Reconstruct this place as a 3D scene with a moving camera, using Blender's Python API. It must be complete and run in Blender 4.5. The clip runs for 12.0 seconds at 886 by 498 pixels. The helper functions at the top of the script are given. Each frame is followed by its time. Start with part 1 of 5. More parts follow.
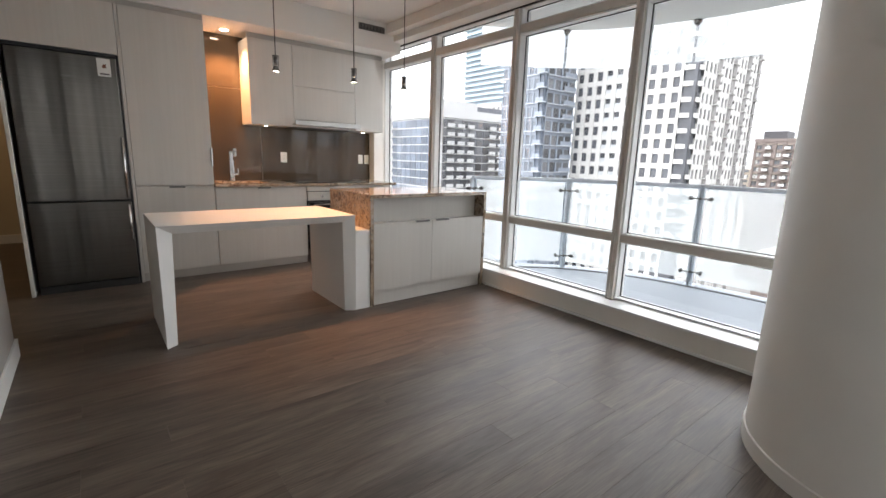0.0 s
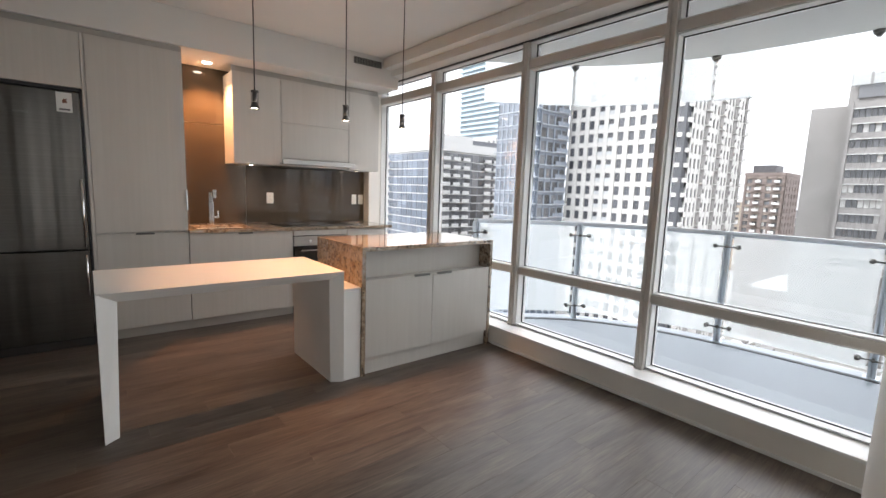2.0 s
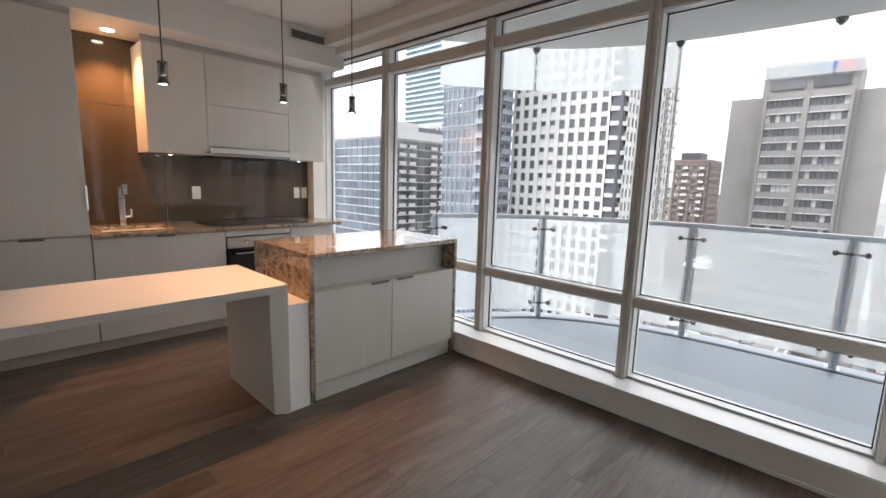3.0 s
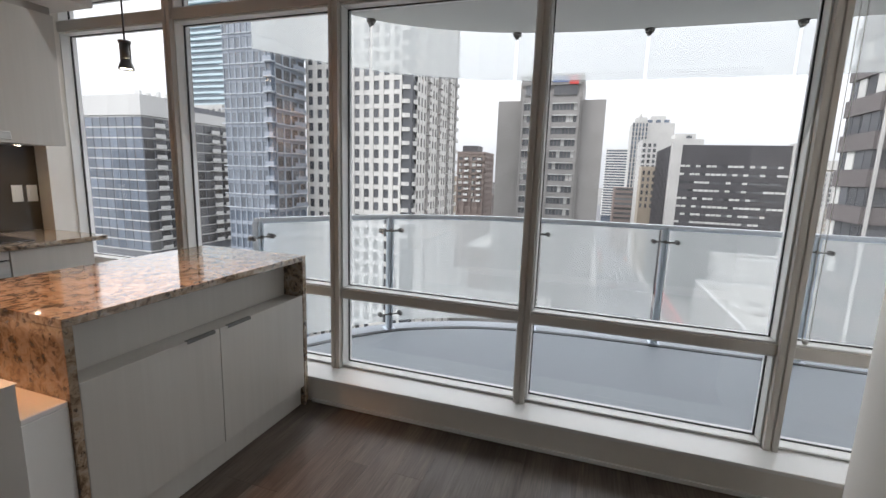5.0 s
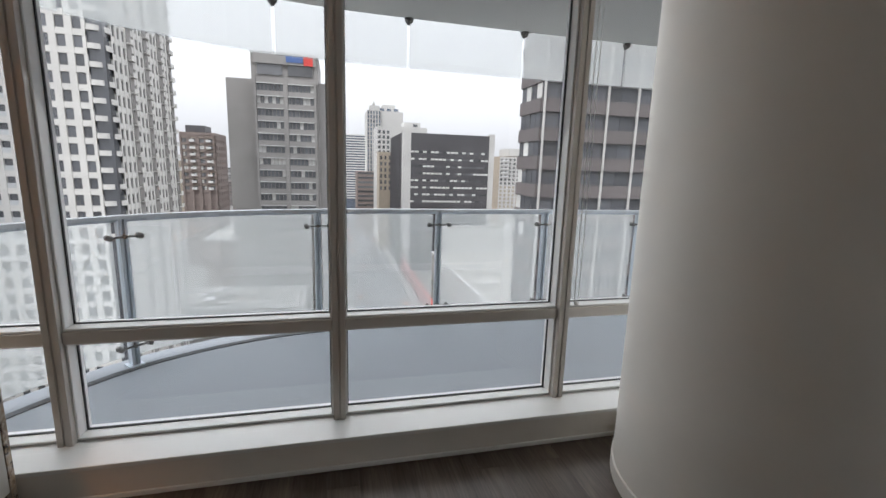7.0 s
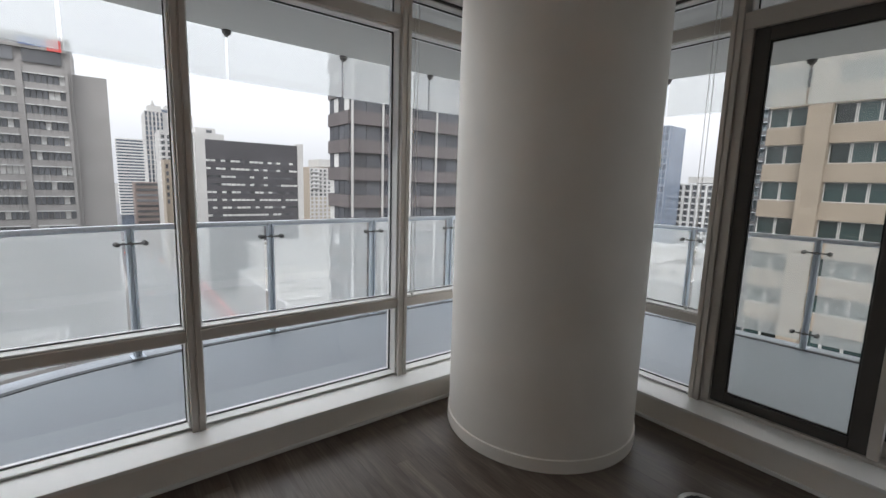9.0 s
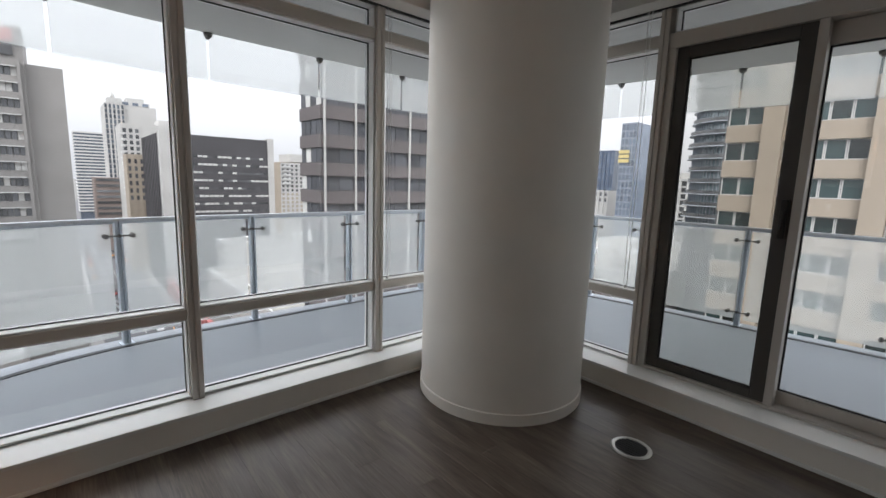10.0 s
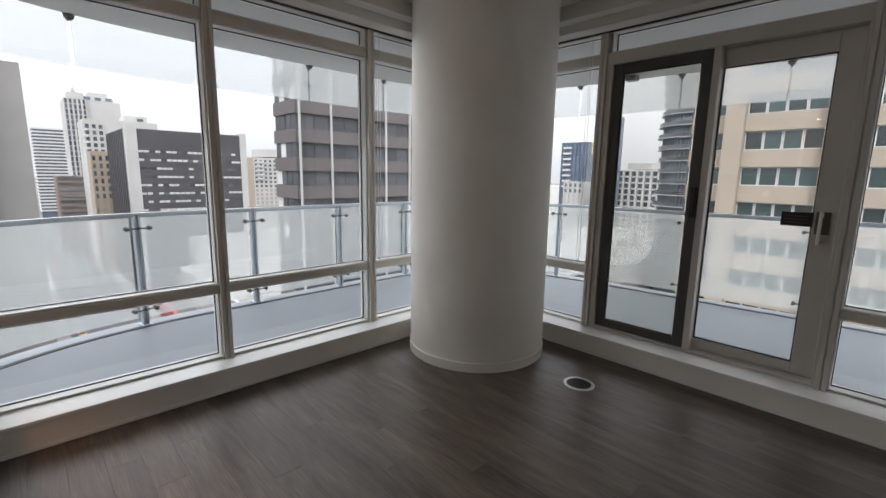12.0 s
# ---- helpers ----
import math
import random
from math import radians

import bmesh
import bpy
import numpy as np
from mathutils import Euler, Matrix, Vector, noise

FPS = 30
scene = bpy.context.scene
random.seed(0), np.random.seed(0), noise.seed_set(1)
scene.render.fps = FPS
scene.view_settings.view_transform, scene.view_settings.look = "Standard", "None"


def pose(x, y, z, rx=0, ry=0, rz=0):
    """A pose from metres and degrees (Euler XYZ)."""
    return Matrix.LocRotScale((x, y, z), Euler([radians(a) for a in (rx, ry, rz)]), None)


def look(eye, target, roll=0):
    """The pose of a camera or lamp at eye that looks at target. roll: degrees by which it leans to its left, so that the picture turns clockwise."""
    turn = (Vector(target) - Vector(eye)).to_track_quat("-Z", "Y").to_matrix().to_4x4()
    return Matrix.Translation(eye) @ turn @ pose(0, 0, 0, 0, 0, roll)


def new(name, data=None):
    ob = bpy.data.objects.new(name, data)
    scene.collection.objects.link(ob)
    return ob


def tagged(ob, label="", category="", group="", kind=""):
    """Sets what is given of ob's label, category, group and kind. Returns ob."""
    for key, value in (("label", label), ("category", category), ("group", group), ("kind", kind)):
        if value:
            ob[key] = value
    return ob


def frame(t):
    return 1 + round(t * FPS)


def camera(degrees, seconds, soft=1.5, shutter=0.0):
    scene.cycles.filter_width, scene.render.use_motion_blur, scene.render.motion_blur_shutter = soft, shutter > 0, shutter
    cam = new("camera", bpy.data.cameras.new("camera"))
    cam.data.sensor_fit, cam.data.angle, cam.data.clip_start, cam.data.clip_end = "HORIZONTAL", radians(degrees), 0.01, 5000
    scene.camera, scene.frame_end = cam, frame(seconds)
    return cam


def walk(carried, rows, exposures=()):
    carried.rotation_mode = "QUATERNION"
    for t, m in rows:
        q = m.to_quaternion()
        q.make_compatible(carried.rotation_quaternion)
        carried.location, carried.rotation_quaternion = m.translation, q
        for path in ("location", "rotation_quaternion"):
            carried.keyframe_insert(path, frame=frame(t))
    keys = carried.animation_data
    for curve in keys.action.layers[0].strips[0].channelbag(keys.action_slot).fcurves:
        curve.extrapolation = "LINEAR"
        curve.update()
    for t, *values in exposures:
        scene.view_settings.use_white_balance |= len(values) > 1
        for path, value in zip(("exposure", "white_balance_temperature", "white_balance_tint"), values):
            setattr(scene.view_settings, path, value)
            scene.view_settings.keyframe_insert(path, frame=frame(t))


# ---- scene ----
cam = camera(90.3, 12.0)

PATH = [
    (0, (0.701, 0.632, 1.213), (1.925, 2.163, 0.813), 1.79),
    (0.5, (0.737, 0.689, 1.238), (1.956, 2.233, 0.876), 1.86),
    (1, (0.794, 0.774, 1.266), (1.999, 2.339, 0.952), 2.06),
    (1.5, (0.868, 0.883, 1.293), (2.079, 2.451, 1.020), 2.16),
    (2, (0.963, 1.051, 1.322), (2.213, 2.589, 1.060), 2.04),
    (2.5, (1.072, 1.236, 1.343), (2.398, 2.707, 1.061), 1.75),
    (4.5, (1.402, 1.976, 1.414), (3.168, 2.850, 1.072), 2.08),
    (5, (1.527, 2.145, 1.406), (3.399, 2.766, 1.075), 1.89),
    (5.5, (1.583, 2.286, 1.404), (3.526, 2.628, 1.071), 1.65),
    (6, (1.652, 2.358, 1.404), (3.618, 2.422, 1.044), 1.73),
    (6.5, (1.724, 2.408, 1.411), (3.679, 2.203, 1.042), 1.56),
    (7, (1.768, 2.442, 1.420), (3.679, 1.975, 1.057), 1.74),
    (7.5, (1.785, 2.496, 1.419), (3.622, 1.778, 1.086), 2.03),
    (9.5, (1.332, 2.842, 1.430), (2.848, 1.572, 1.133), 1.68),
    (10, (1.192, 2.943, 1.427), (2.686, 1.649, 1.120), 1.75),
    (10.5, (1.053, 3.048, 1.426), (2.530, 1.736, 1.114), 1.76),
    (11, (0.925, 3.145, 1.422), (2.388, 1.816, 1.111), 1.72),
    (11.5, (0.827, 3.253, 1.431), (2.273, 1.908, 1.116), 1.40),
    (12, (0.760, 3.376, 1.439), (2.184, 2.012, 1.105), 0.97),
]
EXPOSURES = [(0.0, 1.80), (1.5, 1.76), (2.5, 1.50), (4.5, 0.98), (5.5, 0.77), (7.0, 0.72), (9.5, 0.77), (12.0, 0.90)]
SUN_UP, SUN_TURN, SUN_POWER = 48, 320, 0.9
SKY_GREY, SKY_STRENGTH = 9.0, 0.15
PENDANT_POWER = 11
WINDOW_EAST, WINDOW_SOUTH = 14, 2.0

walk(cam, [(t, look(eye, target, roll)) for t, eye, target, roll in PATH], EXPOSURES)

# ---------------------------------------------------------------- helpers
def mat(name, build):
    m = bpy.data.materials.new(name)
    m.use_nodes = True
    nt = m.node_tree
    nt.nodes.clear()
    out = nt.nodes.new("ShaderNodeOutputMaterial")
    build(nt, out)
    return m


def node(nt, kind, **sets):
    n = nt.nodes.new(kind)
    for k, v in sets.items():
        if k in n.inputs:
            n.inputs[k].default_value = v
    return n


def coords(nt, scale=(1, 1, 1), kind="Object"):
    tc = nt.nodes.new("ShaderNodeTexCoord")
    mp = nt.nodes.new("ShaderNodeMapping")
    mp.inputs["Scale"].default_value = scale
    nt.links.new(tc.outputs[kind], mp.inputs["Vector"])
    return mp.outputs["Vector"]


def ramp(nt, fac, stops):
    r = nt.nodes.new("ShaderNodeValToRGB")
    els = r.color_ramp.elements
    while len(els) < len(stops):
        els.new(0.5)
    for e, (p, c) in zip(els, stops):
        e.position, e.color = p, (*c, 1)
    nt.links.new(fac, r.inputs["Fac"])
    return r.outputs["Color"]


def mix(nt, fac, a, b, kind="MIX"):
    m = nt.nodes.new("ShaderNodeMix")
    m.data_type, m.blend_type = "RGBA", kind
    for sock, v in ((m.inputs["Factor"], fac), (m.inputs["A"], a), (m.inputs["B"], b)):
        if isinstance(v, (int, float)):
            sock.default_value = v
        elif isinstance(v, tuple):
            sock.default_value = (*v, 1)
        else:
            nt.links.new(v, sock)
    return m.outputs["Result"]


def surface(name, colour, rough=0.5, metal=0.0, noise_scale=(3, 3, 3), amount=0.06, bump=0.0, bump_scale=200.0,
            vary=0.0, spec=0.5, coat=0.0):
    """A plain surface with slow colour drift, fine grain, and a difference from piece to piece."""
    def build(nt, out):
        p = node(nt, "ShaderNodeBsdfPrincipled", Roughness=rough, Metallic=metal)
        p.inputs["Specular IOR Level"].default_value = spec
        p.inputs["Coat Weight"].default_value = coat
        v = coords(nt, noise_scale)
        n = node(nt, "ShaderNodeTexNoise", Scale=1.0, Detail=5.0)
        nt.links.new(v, n.inputs["Vector"])
        lo = tuple(max(0, c * (1 - amount)) for c in colour)
        hi = tuple(min(1, c * (1 + amount)) for c in colour)
        col = ramp(nt, n.outputs["Fac"], [(0.3, lo), (0.7, hi)])
        if vary:
            oi = nt.nodes.new("ShaderNodeObjectInfo")
            g = ramp(nt, oi.outputs["Random"], [(0, (1 - vary,) * 3), (1, (1, 1, 1))])
            col = mix(nt, 1.0, col, g, "MULTIPLY")
        nt.links.new(col, p.inputs["Base Color"])
        r = ramp(nt, n.outputs["Fac"], [(0.2, (rough * 0.85,) * 3), (0.8, (min(1, rough * 1.15),) * 3)])
        nt.links.new(r, p.inputs["Roughness"])
        if bump:
            v2 = coords(nt, (bump_scale,) * 3)
            n2 = node(nt, "ShaderNodeTexNoise", Scale=1.0, Detail=3.0)
            nt.links.new(v2, n2.inputs["Vector"])
            b = node(nt, "ShaderNodeBump", Strength=bump, Distance=0.002)
            nt.links.new(n2.outputs["Fac"], b.inputs["Height"])
            nt.links.new(b.outputs["Normal"], p.inputs["Normal"])
        nt.links.new(p.outputs["BSDF"], out.inputs["Surface"])
    return mat(name, build)


def emitter(name, colour, strength):
    def build(nt, out):
        e = node(nt, "ShaderNodeEmission", Color=(*colour, 1), Strength=strength)
        nt.links.new(e.outputs["Emission"], out.inputs["Surface"])
    return mat(name, build)


def box(bm, a, b, bevel=0.0):
    """A box between two corners, its edges bevelled if asked."""
    t = bmesh.new()
    bmesh.ops.create_cube(t, size=1)
    size = [abs(b[i] - a[i]) for i in range(3)]
    mid = [(a[i] + b[i]) / 2 for i in range(3)]
    for v in t.verts:
        v.co = Vector([v.co[i] * size[i] + mid[i] for i in range(3)])
    if bevel:
        bmesh.ops.bevel(t, geom=t.edges[:], offset=min(bevel, min(size) * 0.45), segments=1 if bevel < 0.004 else 2, affect="EDGES", profile=0.6)
    join(bm, t)
    return bm


def join(bm, t):
    me = bpy.data.meshes.new("tmp")
    t.to_mesh(me)
    t.free()
    bm.from_mesh(me)
    bpy.data.meshes.remove(me)


def tube(bm, a, b, r, r2=None, seg=16, caps=True):
    """A round bar or cone from a to b."""
    a, b = Vector(a), Vector(b)
    d = b - a
    t = bmesh.new()
    bmesh.ops.create_cone(t, cap_ends=caps, segments=seg, radius1=r, radius2=r if r2 is None else r2, depth=d.length)
    m = Matrix.Translation((a + b) / 2) @ d.to_track_quat("Z", "Y").to_matrix().to_4x4()
    bmesh.ops.transform(t, matrix=m, verts=t.verts)
    for f in t.faces:
        f.smooth = len(f.verts) == 4
    join(bm, t)
    return bm


def ball(bm, c, r, seg=12):
    t = bmesh.new()
    bmesh.ops.create_uvsphere(t, u_segments=seg, v_segments=max(6, seg // 2), radius=r)
    bmesh.ops.translate(t, verts=t.verts, vec=c)
    for f in t.faces:
        f.smooth = True
    join(bm, t)
    return bm


def prism(bm, outline, z0, z1):
    """A closed outline in plan, raised from z0 to z1."""
    lo = [bm.verts.new((x, y, z0)) for x, y in outline]
    hi = [bm.verts.new((x, y, z1)) for x, y in outline]
    n = len(outline)
    bm.faces.new(lo[::-1])
    bm.faces.new(hi)
    for i in range(n):
        bm.faces.new((lo[i], lo[(i + 1) % n], hi[(i + 1) % n], hi[i]))
    return bm


def thing(name, label, category, at=(0, 0, 0), group=""):
    e = new(name)
    e.empty_display_size = 0.1
    e.location = at
    return tagged(e, label, category, group)


def root_of(ob):
    while ob.parent:
        ob = ob.parent
    return ob


def part(name, bm, material, parent=None, label="", kind=""):
    """Links a bmesh, given in world places, as one mesh object."""
    me = bpy.data.meshes.new(name)
    if parent is not None:
        bmesh.ops.translate(bm, verts=bm.verts, vec=-Vector(root_of(parent).location))
    bmesh.ops.recalc_face_normals(bm, faces=bm.faces)
    bm.to_mesh(me)
    bm.free()
    me.materials.append(material)
    ob = new(name, me)
    if parent is not None:
        ob.parent = parent
    return tagged(ob, label, kind=kind)


def block(name, a, b, material, parent=None, label="", bevel=0.002, kind=""):
    return part(name, box(bmesh.new(), a, b, bevel), material, parent, label, kind)


def single(name, bm, material, label, category, group="", kind=""):
    """A thing of one mesh, its origin at its base."""
    xs = [v.co for v in bm.verts]
    lo = [min(c[i] for c in xs) for i in range(3)]
    hi = [max(c[i] for c in xs) for i in range(3)]
    at = Vector(((lo[0] + hi[0]) / 2, (lo[1] + hi[1]) / 2, lo[2]))
    bmesh.ops.translate(bm, verts=bm.verts, vec=-at)
    ob = part(name, bm, material)
    ob.location = at
    return tagged(ob, label, category, group, kind)


# ---------------------------------------------------------------- world, sun and lamps
world = bpy.data.worlds.new("world")
scene.world = world
world.use_nodes = True
wn = world.node_tree
wn.nodes.clear()
w_out = wn.nodes.new("ShaderNodeOutputWorld")
w_bg = wn.nodes.new("ShaderNodeBackground")
sky = wn.nodes.new("ShaderNodeTexSky")
sky.sky_type, sky.sun_disc = "NISHITA", False
sky.sun_elevation, sky.sun_rotation = radians(SUN_UP), radians(SUN_TURN)
sky.air_density, sky.dust_density, sky.ozone_density = 1.0, 6.0, 1.0
hs = wn.nodes.new("ShaderNodeHueSaturation")
hs.inputs["Saturation"].default_value = 0.12
cloud = wn.nodes.new("ShaderNodeMix")
cloud.data_type = "RGBA"
cloud.inputs["Factor"].default_value = 0.8
cloud.inputs["B"].default_value = (SKY_GREY * 0.97, SKY_GREY * 0.99, SKY_GREY * 1.03, 1)
wn.links.new(sky.outputs["Color"], hs.inputs["Color"])
wn.links.new(hs.outputs["Color"], cloud.inputs["A"])
# an overcast sky is darker towards the horizon than overhead
w_tc = wn.nodes.new("ShaderNodeTexCoord")
w_sep = wn.nodes.new("ShaderNodeSeparateXYZ")
w_grad = wn.nodes.new("ShaderNodeMapRange")
w_grad.inputs["From Min"].default_value, w_grad.inputs["From Max"].default_value = 0.0, 1.0
w_grad.inputs["To Min"].default_value, w_grad.inputs["To Max"].default_value = 0.46, 1.75
w_mul = wn.nodes.new("ShaderNodeVectorMath")
w_mul.operation = "SCALE"
wn.links.new(w_tc.outputs["Generated"], w_sep.inputs["Vector"])
wn.links.new(w_sep.outputs["Z"], w_grad.inputs["Value"])
wn.links.new(cloud.outputs["Result"], w_mul.inputs[0])
wn.links.new(w_grad.outputs["Result"], w_mul.inputs["Scale"])
wn.links.new(w_mul.outputs["Vector"], w_bg.inputs["Color"])
w_bg.inputs["Strength"].default_value = SKY_STRENGTH
wn.links.new(w_bg.outputs["Background"], w_out.inputs["Surface"])

sun_data = bpy.data.lights.new("sun", "SUN")
sun_data.energy, sun_data.angle, sun_data.color = SUN_POWER, radians(20), (1.0, 0.97, 0.93)
sun = new("sun", sun_data)
sun.rotation_euler = (radians(90 - SUN_UP), 0, radians(180 - SUN_TURN))
sun.location = (0, 0, 60)


def spot(at, power, angle, colour, blend=0.5, size=0.02):
    d = bpy.data.lights.new("spot", "SPOT")
    d.energy, d.spot_size, d.spot_blend, d.color, d.shadow_soft_size = power, radians(angle), blend, colour, size
    o = new("spot", d)
    o.location = at
    return o


WARM = (1.0, 0.46, 0.20)
PENDANTS = [(1.785, 3.90), (2.38, 3.90), (2.84, 3.90)]
for px, py in PENDANTS:
    spot((px, py, 1.768), PENDANT_POWER, 78, WARM, 0.5, 0.010)
spot((1.92, 5.84, 2.415), 42, 110, WARM, 0.8, 0.03)
for ux in (2.3, 2.75, 3.12, 3.5):
    spot((ux, 5.86, 1.505), 0.8, 130, (1.0, 0.72, 0.45), 0.6, 0.02)
def sky_panel(at, turn, w, h, power):
    """An added area lamp that stands in for the sky's light through a row of windows."""
    d = bpy.data.lights.new("window_light", "AREA")
    d.shape, d.size, d.size_y, d.energy, d.color = "RECTANGLE", w, h, power, (0.965, 0.985, 1.0)
    o = new("window_light", d)
    d.spread = radians(130)
    o.matrix_world = pose(*at, 66, 0, turn)
    return o


sky_panel((4.03, 2.95, 1.36), 90, 6.0, 2.36, WINDOW_EAST)
sky_panel((2.05, -0.27, 1.36), 0, 3.5, 2.36, WINDOW_SOUTH)
hall_lamp = spot((-0.7, 7.2, 2.5), 6, 150, (1.0, 0.66, 0.36), 0.8, 0.1)

# ---------------------------------------------------------------- materials
WHITE = surface("white_paint", (0.79, 0.755, 0.70), 0.55, amount=0.035, bump=0.12, bump_scale=260)
# warm grey, darkened so the west wall bounces less light into the room
GREIGE = surface("bounce_cutting_wall_grey", (0.33, 0.315, 0.295), 0.6, amount=0.03, bump=0.12, bump_scale=260)
CEIL = surface("ceiling_paint", (0.71, 0.695, 0.665), 0.75, amount=0.02, bump=0.15, bump_scale=180)
TRIM = surface("trim_paint", (0.80, 0.80, 0.78), 0.35, amount=0.02, bump=0.05)
# frame colour darkened and browned for the backlit faces towards the room
ALU = surface("shaded_window_frame", (0.56, 0.525, 0.485), 0.38, amount=0.03, bump=0.05)
# same frame, whitened where its reveals catch the daylight
REVEAL_LIT = surface("lit_window_reveal", (0.80, 0.80, 0.785), 0.4, amount=0.02, bump=0.04)
GASKET = surface("black_gasket", (0.02, 0.02, 0.02), 0.6)
CHARCOAL = surface("charcoal_frame", (0.07, 0.065, 0.06), 0.45, amount=0.1)
SOLID = surface("white_solid_surface", (0.78, 0.77, 0.745), 0.48, amount=0.015, bump=0.03)
STEEL_DARK = surface("dark_plinth", (0.06, 0.06, 0.06), 0.4, metal=0.6)
CHROME = surface("chrome", (0.75, 0.75, 0.76), 0.12, metal=1.0, amount=0.03)
PULL = surface("brushed_grey_pull", (0.17, 0.165, 0.16), 0.5, metal=0.7)
CORD = surface("dark_cord", (0.05, 0.045, 0.04), 0.5)
PLASTIC = surface("white_plastic", (0.8, 0.8, 0.78), 0.3, amount=0.01)
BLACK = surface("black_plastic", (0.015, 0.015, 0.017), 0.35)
BLACK_GLASS = surface("black_glass", (0.008, 0.008, 0.009), 0.06, amount=0.0)
PAPER = surface("white_paper", (0.75, 0.75, 0.73), 0.7)
INK_RED = surface("printed_brown_ink", (0.18, 0.07, 0.04), 0.7)
INK = surface("printed_dark_ink", (0.1, 0.09, 0.1), 0.7)
HALL = surface("hall_paint", (0.55, 0.48, 0.36), 0.6, amount=0.02, bump=0.1)
SLAB = surface("balcony_membrane", (0.30, 0.33, 0.36), 0.45, noise_scale=(1.2, 1.2, 1.2), amount=0.08, bump=0.2, bump_scale=60)
SOFFIT = surface("balcony_soffit", (0.55, 0.55, 0.53), 0.8, noise_scale=(0.8, 0.8, 0.8), amount=0.05, bump=0.2, bump_scale=50)
GALV = surface("brushed_aluminium", (0.56, 0.62, 0.68), 0.40, metal=0.5, noise_scale=(60, 60, 6), amount=0.25)
RAILTOP = surface("pale_aluminium", (0.66, 0.70, 0.74), 0.35, metal=0.5, amount=0.06)
CLIP = surface("dark_steel_clip", (0.16, 0.155, 0.15), 0.35, metal=0.7)


def laminate(nt, out):
    """Pale woodgrain laminate with an upright grain."""
    p = node(nt, "ShaderNodeBsdfPrincipled", Roughness=0.38)
    v = coords(nt, (48, 48, 1.5))
    n = node(nt, "ShaderNodeTexNoise", Scale=1.0, Detail=6.0, Roughness=0.6)
    nt.links.new(v, n.inputs["Vector"])
    v2 = coords(nt, (2.5, 2.5, 0.5))
    n2 = node(nt, "ShaderNodeTexNoise", Scale=1.0, Detail=3.0)
    nt.links.new(v2, n2.inputs["Vector"])
    col = ramp(nt, n.outputs["Fac"], [(0.3, (0.565, 0.54, 0.50)), (0.7, (0.60, 0.575, 0.535))])
    col = mix(nt, 1.0, col, ramp(nt, n2.outputs["Fac"], [(0.3, (0.93,) * 3), (0.7, (1.0,) * 3)]), "MULTIPLY")
    nt.links.new(col, p.inputs["Base Color"])
    b = node(nt, "ShaderNodeBump", Strength=0.15, Distance=0.0006)
    nt.links.new(n.outputs["Fac"], b.inputs["Height"])
    nt.links.new(b.outputs["Normal"], p.inputs["Normal"])
    nt.links.new(p.outputs["BSDF"], out.inputs["Surface"])


def oak(nt, out):
    """Grey-brown stained plank, grain along x, each plank its own tone."""
    p = node(nt, "ShaderNodeBsdfPrincipled", Roughness=0.4)
    p.inputs["Specular IOR Level"].default_value = 0.38
    oi = nt.nodes.new("ShaderNodeObjectInfo")
    off = nt.nodes.new("ShaderNodeVectorMath")
    off.operation = "SCALE"
    off.inputs["Scale"].default_value = 37.0
    comb = nt.nodes.new("ShaderNodeCombineXYZ")
    nt.links.new(oi.outputs["Random"], comb.inputs["X"])
    nt.links.new(oi.outputs["Random"], comb.inputs["Y"])
    nt.links.new(comb.outputs["Vector"], off.inputs["Vector"])
    tc = nt.nodes.new("ShaderNodeTexCoord")
    add = nt.nodes.new("ShaderNodeVectorMath")
    add.operation = "ADD"
    nt.links.new(tc.outputs["Object"], add.inputs[0])
    nt.links.new(off.outputs["Vector"], add.inputs[1])

    def stretched(s, detail, dist=0.0):
        mp = nt.nodes.new("ShaderNodeMapping")
        mp.inputs["Scale"].default_value = s
        nt.links.new(add.outputs["Vector"], mp.inputs["Vector"])
        n = node(nt, "ShaderNodeTexNoise", Scale=1.0, Detail=detail, Roughness=0.6, Distortion=dist)
        nt.links.new(mp.outputs["Vector"], n.inputs["Vector"])
        return n.outputs["Fac"]
    broad = stretched((1.3, 9, 9), 4.0, 0.8)
    fine = stretched((6, 130, 130), 5.0)
    col = ramp(nt, broad, [(0.28, (0.062, 0.043, 0.033)), (0.46, (0.116, 0.088, 0.069)), (0.70, (0.184, 0.146, 0.117))])
    col = mix(nt, 1.0, col, ramp(nt, fine, [(0.32, (0.58,) * 3), (0.62, (1.0,) * 3)]), "MULTIPLY")
    tone = ramp(nt, oi.outputs["Random"], [(0, (0.86, 0.85, 0.84)), (0.5, (0.95, 0.94, 0.93)), (1, (1.07, 1.06, 1.05))])
    col = mix(nt, 1.0, col, tone, "MULTIPLY")
    nt.links.new(col, p.inputs["Base Color"])
    nt.links.new(ramp(nt, broad, [(0.2, (0.34,) * 3), (0.8, (0.46,) * 3)]), p.inputs["Roughness"])
    b = node(nt, "ShaderNodeBump", Strength=0.25, Distance=0.0006)
    nt.links.new(fine, b.inputs["Height"])
    nt.links.new(b.outputs["Normal"], p.inputs["Normal"])
    nt.links.new(p.outputs["BSDF"], out.inputs["Surface"])


